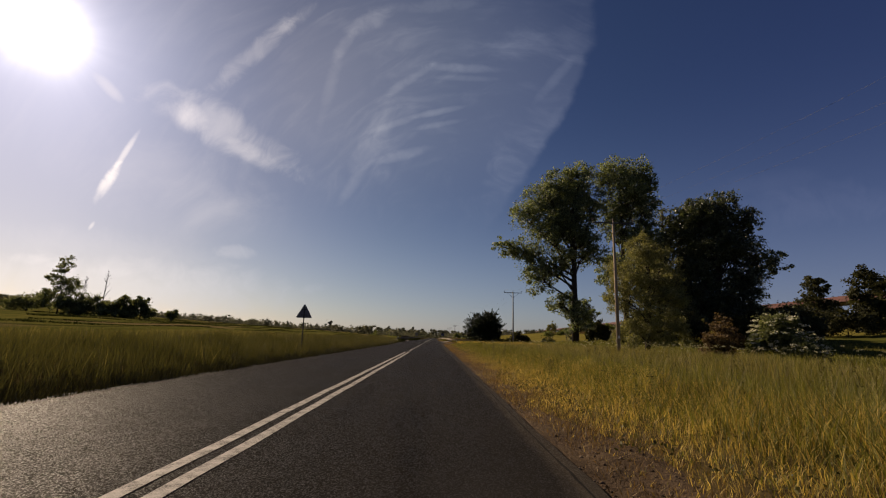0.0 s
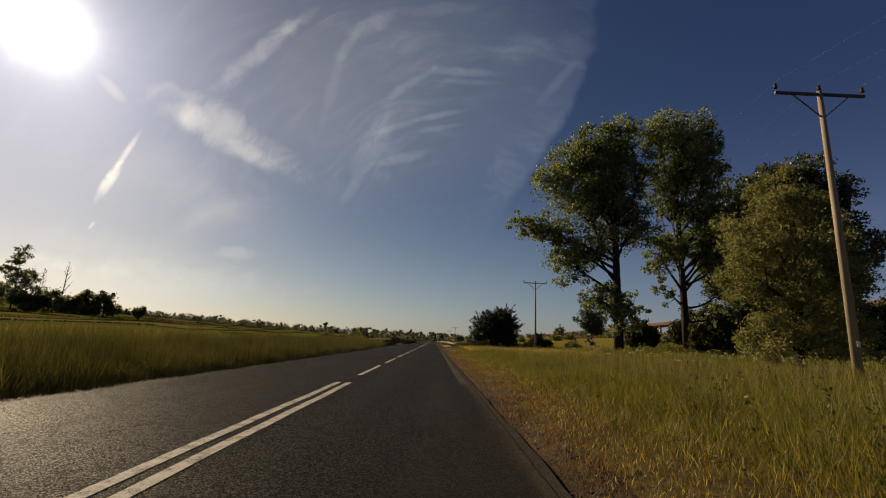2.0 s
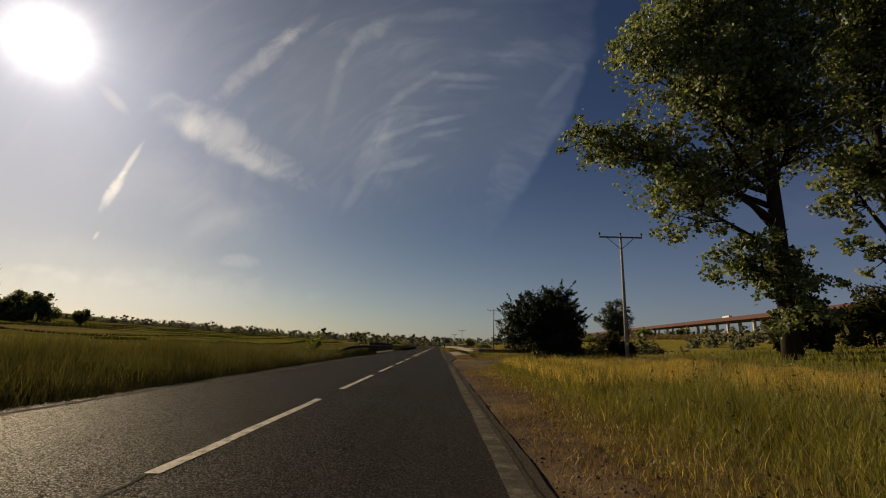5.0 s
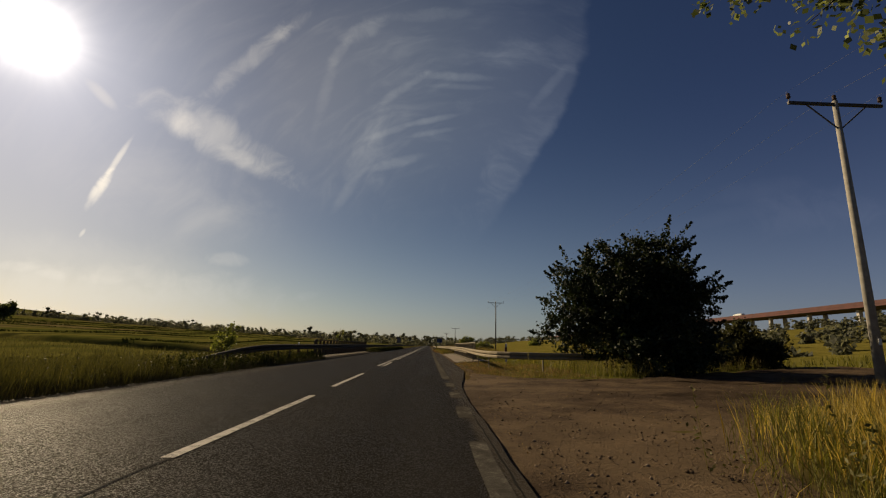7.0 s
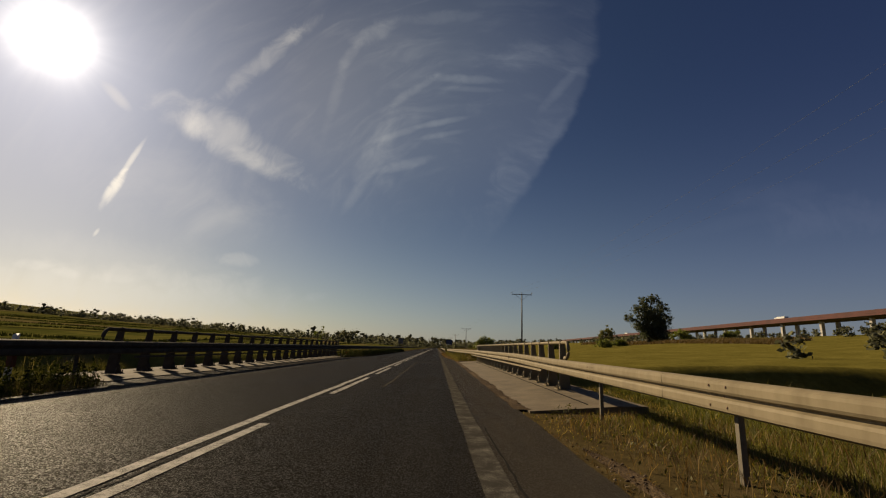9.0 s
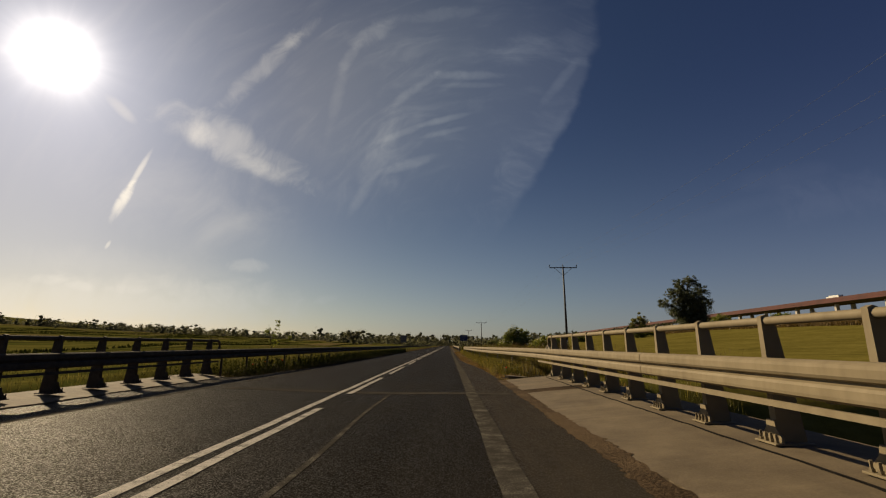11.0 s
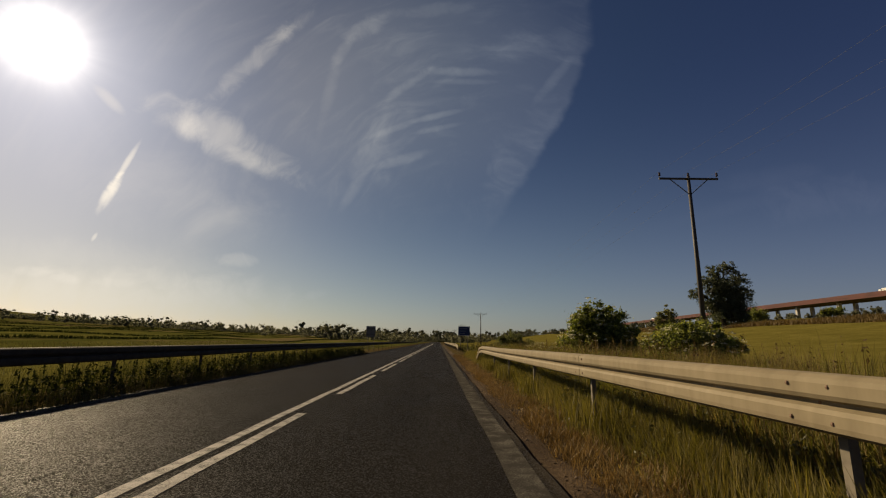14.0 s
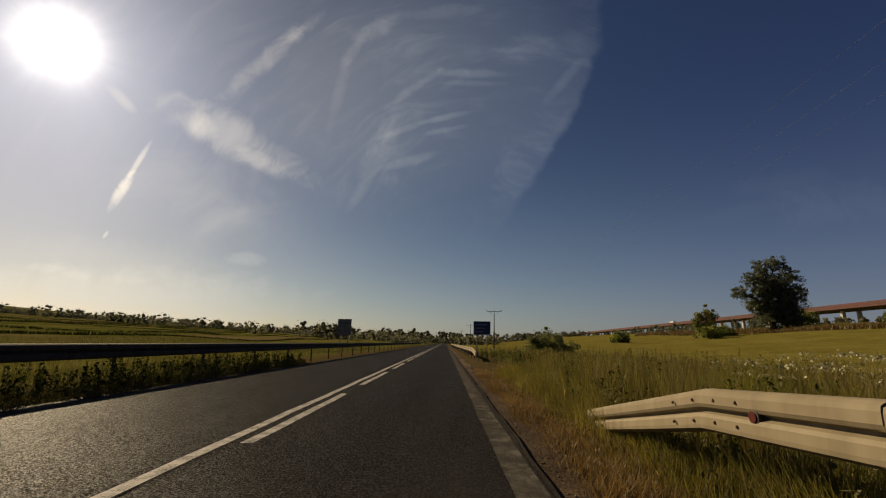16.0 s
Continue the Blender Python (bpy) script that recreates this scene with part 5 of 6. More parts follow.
tree("poplar_tree", "tall old poplar with a broad top on a bare lower trunk", "tree", 39.6, 95.5,
     [(-2.0, 0, 36.5, 4.4, 3.4), (3.5, 1, 37.0, 4.6, 3.2), (5.5, 0, 34.5, 3.0, 3.4), (0.5, -1, 31.5, 5.0, 4.2), (4.5, 0, 29.0, 4.4, 4.2), (-1.5, 1, 25.0, 4.0, 4.0), (3.0, -1, 22.0, 4.6, 4.2), (5.5, 0, 15.5, 3.4, 4.2), (-3.2, 0, 14.5, 3.0, 4.0), (0.0, 1, 17.5, 3.6, 3.0), (-2.6, 0, 9.0, 2.0, 2.6), (6.5, 0, 9.5, 2.4, 3.0), (6.5, 1, 14.0, 3.4, 4.0), (5.0, 0, 5.0, 2.6, 3.0), (6.5, 0, 20.0, 3.0, 4.0)],
     52000, 0.36, POPLAR, 0.62, group="poplars", clump=0.26, density=60, stray=0.16, aspect=0.75, fill=10)
# the two rear poplars carry their shade in the darker leaf colour
tree("poplar_tree", "upright poplar behind the others, its shade painted into dark leaves", "tree", 49.5, 97.0,
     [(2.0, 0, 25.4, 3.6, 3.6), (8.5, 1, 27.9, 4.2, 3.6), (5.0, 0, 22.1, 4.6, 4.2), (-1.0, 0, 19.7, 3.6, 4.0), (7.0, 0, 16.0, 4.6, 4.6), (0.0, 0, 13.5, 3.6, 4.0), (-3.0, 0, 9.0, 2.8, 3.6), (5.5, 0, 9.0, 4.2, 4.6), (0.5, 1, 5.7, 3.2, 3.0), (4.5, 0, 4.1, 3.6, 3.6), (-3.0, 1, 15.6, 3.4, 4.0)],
     44000, 0.40, SHADED_POPLAR, 0.55, group="poplars", clump=0.24, density=75, stray=0.10, aspect=0.75, fill=8, core=300)
tree("poplar_tree", "dense poplar, shade painted into its leaves, one branch reaching out sideways", "tree", 57.5, 93.0,
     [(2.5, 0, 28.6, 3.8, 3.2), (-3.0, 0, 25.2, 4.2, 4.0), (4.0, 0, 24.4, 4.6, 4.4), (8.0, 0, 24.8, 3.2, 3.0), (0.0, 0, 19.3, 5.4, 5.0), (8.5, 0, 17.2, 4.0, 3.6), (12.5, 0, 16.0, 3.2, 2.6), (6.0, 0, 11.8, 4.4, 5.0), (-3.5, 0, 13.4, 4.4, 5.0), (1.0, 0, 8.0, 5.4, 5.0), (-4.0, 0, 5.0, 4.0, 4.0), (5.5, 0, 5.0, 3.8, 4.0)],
     50000, 0.40, SHADED_POPLAR, 0.7, group="poplars", clump=0.24, density=75, stray=0.10, aspect=0.75, fill=8, core=300)
tree("willow_tree", "olive-green willow with drooping fine foliage down to the grass", "tree", 25.0, 55.5,
     [(0, 0, 12.6, 2.3, 2.3), (-1.6, 0, 10.0, 2.6, 2.8), (2.0, 0, 10.2, 2.6, 2.8), (-2.6, 0, 6.6, 2.4, 3.2), (0.4, -1, 7.0, 3.0, 3.4), (3.2, 0, 6.8, 2.4, 3.4), (-1.6, 0, 3.0, 2.6, 2.6), (1.6, -0.5, 3.0, 2.8, 2.8), (3.8, 0, 3.2, 1.8, 2.6)],
     52000, 0.28, WILLOW, 0.35, clump=0.30, density=34, aspect=0.26)

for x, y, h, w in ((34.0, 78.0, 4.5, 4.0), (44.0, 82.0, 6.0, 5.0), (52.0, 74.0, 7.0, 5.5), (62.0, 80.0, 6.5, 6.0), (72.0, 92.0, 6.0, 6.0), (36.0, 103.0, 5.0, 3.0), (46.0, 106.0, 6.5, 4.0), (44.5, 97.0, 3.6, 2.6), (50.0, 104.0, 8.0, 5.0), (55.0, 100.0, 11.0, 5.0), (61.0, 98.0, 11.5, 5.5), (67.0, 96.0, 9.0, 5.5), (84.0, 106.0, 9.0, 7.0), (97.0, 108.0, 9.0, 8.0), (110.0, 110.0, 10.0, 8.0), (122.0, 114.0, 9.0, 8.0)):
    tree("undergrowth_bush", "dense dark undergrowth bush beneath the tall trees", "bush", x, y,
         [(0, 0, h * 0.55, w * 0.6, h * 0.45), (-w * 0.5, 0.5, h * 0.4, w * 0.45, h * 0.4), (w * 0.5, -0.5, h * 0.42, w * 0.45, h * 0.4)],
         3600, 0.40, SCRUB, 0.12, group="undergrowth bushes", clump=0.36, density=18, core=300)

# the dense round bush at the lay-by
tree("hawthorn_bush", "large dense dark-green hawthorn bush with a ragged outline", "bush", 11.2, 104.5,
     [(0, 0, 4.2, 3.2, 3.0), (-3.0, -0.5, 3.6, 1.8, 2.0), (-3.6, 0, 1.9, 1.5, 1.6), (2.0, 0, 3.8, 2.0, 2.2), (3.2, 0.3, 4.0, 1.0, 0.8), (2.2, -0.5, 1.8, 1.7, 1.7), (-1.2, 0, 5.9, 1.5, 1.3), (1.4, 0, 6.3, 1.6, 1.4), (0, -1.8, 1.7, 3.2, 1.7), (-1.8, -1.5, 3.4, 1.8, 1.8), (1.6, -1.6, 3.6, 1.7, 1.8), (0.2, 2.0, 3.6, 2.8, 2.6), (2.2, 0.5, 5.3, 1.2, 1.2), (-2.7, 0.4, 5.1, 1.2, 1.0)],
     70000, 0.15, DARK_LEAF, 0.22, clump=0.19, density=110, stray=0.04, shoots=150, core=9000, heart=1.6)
tree("small_bush", "dark dense bush beside the field track", "bush", 18.9, 108.2, [(0, 0, 1.5, 1.5, 1.3), (1.7, 0, 1.2, 1.5, 1.2), (-1.7, 0.3, 0.8, 1.3, 0.9), (0.3, 0, 2.5, 0.9, 0.8), (-3.2, -0.4, 0.6, 1.1, 0.7)], 9000, 0.15, SCRUB, 0.07, clump=0.30, density=26, stray=0.1, core=1200)
tree("small_bush", "low dark bush on the meadow edge", "bush", 20.5, 112.0, [(0, 0, 1.2, 1.8, 1.1), (1.6, 0, 0.9, 1.2, 0.8), (-1.5, 0.3, 0.9, 1.1, 0.8)], 5000, 0.18, DARK_LEAF, 0.06, clump=0.45, density=12)
tree("small_bush", "low dark bush beside the road bank", "bush", 30.0, 122.0, [(0, 0, 1.6, 2.4, 1.4), (2.0, 0, 1.1, 1.6, 1.0)], 4000, 0.24, DARK_LEAF, 0.08, clump=0.45, density=12)


def elder(x, y, blobs, leaves, blooms, label, leaf=0.16, bloom=0.16, mat=None, group_scale=1.0):
    blobs = [tuple(group_scale * q for q in b) for b in blobs]
    t = tree("elder_bush", label, "bush", x, y, blobs, leaves, leaf, mat or ELDER_LEAF, 0.07, group="elder bushes", clump=0.36, density=16, sink=0.1, core=2500, heart=1.25)
    cs = []
    for dx, dy, z, rx, rz in blobs:
        n = max(2, int(blooms * rx * rz / sum(b[3] * b[4] for b in blobs)))
        d = rng.normal(size=(n, 3))
        d[:, 2] = np.abs(d[:, 2]) * 0.8
        d /= np.linalg.norm(d, axis=1)[:, None]
        cs.append(d * np.array([rx, rx, rz]) * 1.02 + np.array([dx, dy, z]))
    heads = np.concatenate(cs)
    dots = np.repeat(heads, 16, axis=0) + rng.normal(size=(len(heads) * 16, 3)) * np.array([0.4, 0.4, 0.12]) * bloom
    ob = new("blossom", leaf_mesh("blossom", dots, bloom * 0.35, BLOSSOM, 0.0, 0.9))
    ob.parent = t
    return t


elder(29.6, 41.0, [(0, 0, 2.5, 1.9, 1.7), (1.8, 0, 1.9, 1.8, 1.5), (-1.2, 0.4, 1.5, 1.4, 1.3), (0.8, -1.0, 1.0, 2.2, 1.1), (0.6, 0.2, 3.4, 1.2, 0.9)], 12000, 110, "dark flowering elder bush with flat cream blossom heads", 0.24, 0.34, THICKET)
tree("russet_shrub", "dull russet-brown shrub standing beside the elder", "bush", 25.6, 41.8, [(0, 0, 2.0, 1.4, 1.6), (-1.2, 0, 1.3, 1.1, 1.2), (1.0, 0.3, 1.5, 1.0, 1.2), (0.1, 0, 3.2, 0.8, 0.8)], 6000, 0.2, RUSSET, 0.08, clump=0.34, density=18, stray=0.15)
elder(9.3, 188.4, [(-0.9, 0, 2.7, 1.2, 1.2), (-0.5, 0.2, 3.8, 0.85, 0.8), (0.7, 0, 3.2, 1.1, 1.0), (-1.7, 0, 1.6, 1.0, 1.2), (1.5, 0, 2.1, 1.2, 1.4), (0.1, -0.7, 1.5, 1.7, 1.2), (2.2, 0.2, 1.2, 0.9, 1.0), (-0.2, 0.6, 2.4, 1.6, 1.4)],
      17000, 150, "tall green elder bush with cream blossom behind the guard rail", 0.14, 0.17, group_scale=0.82)
elder(12.5, 184.9, [(0, 0, 2.2, 1.7, 1.2), (-1.9, 0, 1.9, 1.4, 1.2), (1.9, 0.2, 2.1, 1.5, 1.1), (3.0, 0, 1.4, 1.0, 1.0), (-2.9, 0, 1.2, 0.9, 0.9), (0, -0.8, 1.1, 2.4, 1.0)],
      15000, 130, "spreading elder bush full of flat cream blossom heads", 0.13, 0.15, group_scale=0.66)
tree("roadside_shrub", "loose green shrub with upright shoots on the verge", "bush", 11.3, 232.0, [(0, 0, 1.5, 1.6, 1.2), (-1.4, 0, 1.2, 1.2, 1.0), (1.8, 0, 1.2, 1.3, 1.0), (-0.6, 0, 2.6, 0.6, 0.9), (1.0, 0, 2.4, 0.6, 0.8)], 7000, 0.17, THICKET, 0.06, clump=0.4, density=12)
tree("roadside_shrub", "thin green shrub behind the guard rail", "bush", -15.3, 117.0, [(0, 0, 1.4, 0.8, 0.9), (0.5, 0, 2.1, 0.5, 0.6), (-0.6, 0, 1.0, 0.6, 0.7)], 2600, 0.13, ELDER_LEAF, 0.05, clump=0.4, density=10)
tree("sapling", "thin young sapling with sparse leaves", "tree", -17.6, 176.0, [(0.3, 0, 3.4, 0.3, 0.6), (-0.7, 0, 2.7, 0.45, 0.4), (0.2, 0, 2.5, 0.35, 0.5), (1.6, 0, 1.9, 0.35, 0.3), (0.0, 0, 1.6, 0.5, 0.4)], 520, 0.17, ELDER_LEAF, 0.045, clump=0.4, density=9, sink=0.2)

# single trees on the right meadow
tree("meadow_tree", "broad leaning willow tree standing alone on the meadow", "tree", 104.0, 328.0,
     [(-9, 0, 12.5, 3.2, 2.6), (-5.5, 0, 17, 3.2, 2.6), (-2, 0, 21, 2.8, 2.8), (3, 0, 22, 3.4, 3.0), (7, 0, 18, 3.6, 3.4), (9.5, 0, 13, 3.2, 3.0), (0, 0, 15, 5.2, 4.2), (4, 0, 9.5, 6.0, 4.8), (-4, 0, 9, 4.2, 3.6), (0.5, 0, 5, 6.0, 4.0), (5, 0, 4.5, 4.4, 3.6)],
     38000, 0.52, GREY_WILLOW, 1.0, clump=0.25, density=50, stray=0.10, core=1500, fill=8, aspect=0.4)
tree("meadow_tree", "small light tree on the meadow", "tree", 84.0, 330.0, [(0, 0, 6, 3.0, 3.0), (0.5, 0, 9, 2.0, 2.0), (-2, 0, 4, 2.4, 2.0)], 5200, 0.5, WILLOW, 0.25, clump=0.4, density=12)
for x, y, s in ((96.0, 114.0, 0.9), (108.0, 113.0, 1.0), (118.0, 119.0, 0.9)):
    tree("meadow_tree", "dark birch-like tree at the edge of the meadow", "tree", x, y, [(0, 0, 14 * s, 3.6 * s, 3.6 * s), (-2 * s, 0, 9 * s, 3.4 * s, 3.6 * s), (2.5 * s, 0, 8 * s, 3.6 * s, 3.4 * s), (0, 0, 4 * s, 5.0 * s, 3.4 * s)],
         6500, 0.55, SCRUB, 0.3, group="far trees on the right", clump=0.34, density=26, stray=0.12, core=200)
for x, y, s in ((78.0, 318.0, 1.0), (132.0, 352.0, 1.2), (92.0, 335.0, 0.8), (146.0, 330.0, 0.9), (60.0, 340.0, 0.8)):
    tree("meadow_bush", "rounded green bush below the viaduct", "bush", x, y, [(0, 0, 2.4 * s, 3.2 * s, 2.2 * s), (2.6 * s, 0, 1.8 * s, 2.4 * s, 1.8 * s), (-2.4 * s, 0, 1.8 * s, 2.2 * s, 1.6 * s)], 3600, 0.5, ELDER_LEAF, 0.12, group="bushes below the viaduct", clump=0.45, density=12)

# trees on the left, far over the field
for x, y, blobs, n, lab in ((-149.0, 180.0, [(0, 0, 20, 3.2, 4.0), (-2, 0, 14, 3.6, 3.6), (2.5, 0, 11, 4.5, 4.0), (-4, 0, 6, 5.5, 4.0), (6, 0, 6, 5.0, 3.6)], 9000, "tall thin-topped tree above a thicket on the field edge"),
                            (-136.0, 182.0, [(0, 0, 5, 5.0, 3.4), (5, 0, 4, 4.0, 3.0)], 5000, "dense thicket on the field edge"),
                            (-124.5, 182.0, [(0, 0, 6.5, 2.6, 2.8), (3.5, 0, 4, 3.0, 2.6), (-3, 0, 4, 3.0, 2.6)], 5000, "pointed tree in a thicket on the field edge"),
                            (-116.5, 180.0, [(0, 0, 6.2, 2.8, 3.4), (2.5, 0, 3, 3.0, 2.2)], 4200, "rounded tree on the field edge"),
                            (-104.5, 181.0, [(0, 0, 2.6, 2.0, 2.2)], 1800, "small rounded tree on the field"),
                            (-143.0, 179.0, [(0, 0, 3.2, 4.5, 3.2), (4, 0, 2.2, 4.0, 2.4), (-4, 0, 5.0, 3.0, 3.4)], 5000, "dense thicket on the field edge"),
                            (-129.0, 179.0, [(0, 0, 2.4, 4.2, 2.6), (5, 0, 2.0, 4.0, 2.2), (10, 0, 1.6, 3.6, 1.8)], 5000, "dense thicket on the field edge"),
                            (-164.0, 184.0, [(0, 0, 4, 6.0, 3.4), (-7, 0, 3, 5.0, 2.8)], 5000, "low thicket on the field edge")):
    blobs = [tuple(1.2 * q for q in b) for b in blobs]
    tree("field_tree", lab, "tree", x * 1.185, y + 37, blobs, n, 0.72, THICKET, 0.3, group="trees on the left field", clump=0.34, density=34, stray=0.16, core=20)


def bare_tree(x, y, h):
    t = thing("dead_tree", "bare dead tree with thin leafless branches", "tree", "dead trees", at=(x, y, float(ground_z(x, y)) - 0.3))
    pts, rad = limb((0, 0, 0), (0.8, 0, h), 0.28, 0.05, 0.03, 8)
    part("trunk", tube(pts, rad, 7), BARK, t)
    bm = bmesh.new()
    for i in range(18):
        f = rng.uniform(0.35, 0.98)
        q = pts[0].lerp(pts[-1], f)
        ang = rng.uniform(0, 6.28)
        ln = h * 0.28 * (1.15 - f)
        e = q + Vector((math.cos(ang) * ln * 0.55, math.sin(ang) * ln * 0.55, ln))
        p, r = limb(q, e, 0.09, 0.03, 0.1, 4)
        add_tube(bm, p, r, 5, False)
    part("branches", bm, BARK, t)


bare_tree(-156.5, 217.0, 22.0)
bare_tree(-167.0, 218.0, 19.0)

# ---------------------------------------------------------------- distant woods
def woods(name, label, rows, n_each, leaf, mat, closed=False):
    """rows: (x0, y0, x1, y1, count, height). Each tree: a few lumps of closed foliage with loose leaves over them."""
    out, size, lumps, radii = [], [], [], []
    for x0, y0, x1, y1, count, height in rows:
        groves = rng.uniform(0, 1, max(3, count // 5))
        for i in range(count):
            f = rng.uniform() if closed else groves[int(rng.integers(0, len(groves)))] + rng.normal() * 24 / math.hypot(x1 - x0, y1 - y0)
            x, y = x0 + (x1 - x0) * f + rng.normal() * 6, y0 + (y1 - y0) * f + rng.normal() * 10
            h = height * rng.uniform(0.6, 1.15) * (1.35 if rng.uniform() < 0.06 else 1.0)
            g = float(ground_z(x, y))
            w = h * rng.uniform(0.30, 0.52)
            m = max(4, int(7 * h / height))
            for j in range(m):
                c = np.array([x + rng.normal() * w * 0.4, y + rng.normal() * w * 0.4, g + h * 0.80 * (j + 0.2) / m])
                n = n_each // m
                out.append(ball(n, 1.0) * np.array([w * 0.85, w * 0.85, h * 0.24]) + c)
                size.append(np.full(n, leaf))
                lumps.append(c)
                radii.append((w * rng.uniform(0.22, 0.42), w * rng.uniform(0.22, 0.42), h * rng.uniform(0.08, 0.12)))
    v = leaf_corners(np.concatenate(out), np.concatenate(size))
    q = np.arange(len(v)).reshape(-1, 4)
    tri = np.concatenate([q[:, [0, 1, 2]], q[:, [0, 2, 3]]])
    bm = bmesh.new()
    bmesh.ops.create_icosphere(bm, subdivisions=1, radius=1.0)
    unit = np.array([w.co[:] for w in bm.verts])
    ring = np.array([[w.index for w in f.verts] for f in bm.faces])
    bm.free()
    k = len(unit)
    solid = unit[None] * np.array(radii)[:, None] * rng.uniform(0.8, 1.2, (len(lumps), k, 1)) + np.array(lumps)[:, None]
    more = (np.arange(len(lumps)) * k)[:, None, None] + ring[None] + len(v)
    ob = new(name, mesh_of(name, np.concatenate([v, solid.reshape(-1, 3)]), np.concatenate([tri, more.reshape(-1, 3)]), mat))
    return tagged(ob, label, "woods", kind="stuff")


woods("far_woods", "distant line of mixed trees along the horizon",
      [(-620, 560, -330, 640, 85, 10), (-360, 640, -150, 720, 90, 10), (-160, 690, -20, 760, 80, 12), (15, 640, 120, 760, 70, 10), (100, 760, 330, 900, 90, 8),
       (140, 300, 175, 420, 30, 3), (150, 420, 205, 1000, 70, 6), (-40, 640, 40, 820, 50, 15), (-330, 560, -60, 660, 90, 8), (45, 140, 130, 215, 36, 3.6), (118, 130, 150, 300, 30, 3.6), (150, 180, 172, 300, 24, 4)], 90, 0.9, HAZY_LEAF)
woods("hill_woods", "closed dark wood on a low hill far across the fields", [(-1040, 700, -800, 900, 330, 7), (-990, 760, -800, 930, 200, 7)], 14, 2.2, HAZY_LEAF, True)
woods("far_scrub", "low closed scrub at the foot of the distant trees", [(-640, 556, -330, 636, 360, 5.0), (-370, 632, -150, 712, 300, 5.0), (-170, 684, 60, 760, 260, 5.0)], 24, 1.2, HAZY_LEAF, True)
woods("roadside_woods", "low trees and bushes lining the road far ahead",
      [(20, 360, 32, 600, 24, 5), (-30, 420, -17, 640, 24, 5), (-70, 430, -24, 520, 22, 10), (-60, 560, -16, 640, 26, 11), (14, 430, 40, 560, 16, 6)], 170, 0.8, HAZY_LEAF)


# ---------------------------------------------------------------- grass
def blades(xs, ys, height, width, lean=0.35, simple=False):
    """One pointed blade at each place, bent unless simple."""
    n = len(xs)
    z = ground_z(xs, ys) - 0.02
    a = rng.uniform(0, 2 * np.pi, n)
    side = np.stack([np.cos(a), np.sin(a), np.zeros(n)], 1) * (width * rng.uniform(0.6, 1.4, n))[:, None] * 0.5
    b = rng.uniform(0, 2 * np.pi, n)
    tip = np.stack([np.cos(b), np.sin(b), np.zeros(n)], 1) * (height * lean * rng.uniform(0.1, 1.0, n))[:, None]
    p = np.stack([xs, ys, z], 1)
    up = np.zeros((n, 3))
    up[:, 2] = height
    if simple:
        return np.stack([p - side, p + side, p + up + tip], 1).reshape(-1, 3), np.arange(3 * n).reshape(n, 3)
    v = np.stack([p, p + up * 0.5 + tip * 0.3 + side, p + up + tip, p + up * 0.5 + tip * 0.3 - side], 1).reshape(-1, 3)
    f = np.arange(4 * n).reshape(n, 4)
    return v, f


def sheet(name, label, mat, spots, height, width, lean=0.35, simple=False):
    """spots: arrays of x, y and a height factor."""
    x, y, h = spots
    v, f = blades(x, y, height * h, width, lean, simple)
    return tagged(new(name, mesh_of(name, v, f, mat)), label, "grass", kind="stuff")


def clumpy(x, y, s=0.9, seed=0.0):
    """Slow uneven variation between 0 and 1."""
    v = np.sin(x * 1.9 * s + seed) * np.sin(y * 1.3 * s + 0.7 * seed) + 0.6 * np.sin(x * 4.1 * s - y * 2.7 * s + seed) + 0.4 * np.sin(y * 6.3 * s + x * 0.7)
    return np.clip(0.5 + 0.3 * v, 0, 1)


def keep_right(x, y):
    """Where grass grows on the right: not on the shoulder, the lay-by or the bridge."""
    edge = np.array([shoulder_right(q) if q < 113 else road_right(q) + 0.02 for q in np.linspace(-40, 330, 2000)])
    e = np.interp(y, np.linspace(-40, 330, 2000), edge)
    on_bridge = (y > BR0 - 3.6) & (y < BR1 + 0.2) & (x < 4.9)
    in_river = (y > 121.5) & (y < 140.5) & (np.abs(x + 2.4) < 45)
    on_track = (y > 96.8) & (y < 108.2) & (x < 24.5) & (x > track_edge(y) + 0.35 * rng.normal(size=len(x)))
    return ~on_track & (x > e + 0.25 - np.where(y > 113, 0.35, 0.95) * rng.uniform(0, 1, len(x)) ** 2) & ~on_bridge & ~in_river


def keep_left(x, y):
    on_bridge = (y > BR0 - 1.2) & (y < BR1 + 1.4) & (x > -9.2)
    in_river = (y > 121.5) & (y < 140.5) & (np.abs(x + 2.4) < 45)
    return ~on_bridge & ~in_river & (x < -6.42 - widening(y))


def scatter(n, x0, x1, y0, y1, keep, pick=None):
    x, y = rng.uniform(x0, x1, n), rng.uniform(y0, y1, n)
    m = keep(x, y)
    if pick is not None:
        m &= pick(x, y)
    return x[m], y[m]


def dry_end(x, y):
    """Parched ground round the end of the bridge."""
    return smooth01(y, 143, 145) * (1 - smooth01(y, 150, 158)) * (1 - smooth01(x, 3.6, 4.6))


def mown(x, y):
    """The meadow past the bridge is cut short."""
    return 1 - 0.72 * smooth01(y, 108, 122) * smooth01(x, 6.5, 9.5) * (1 - 0.8 * smooth01(y, 176, 182) * (1 - smooth01(x, 12, 18)))


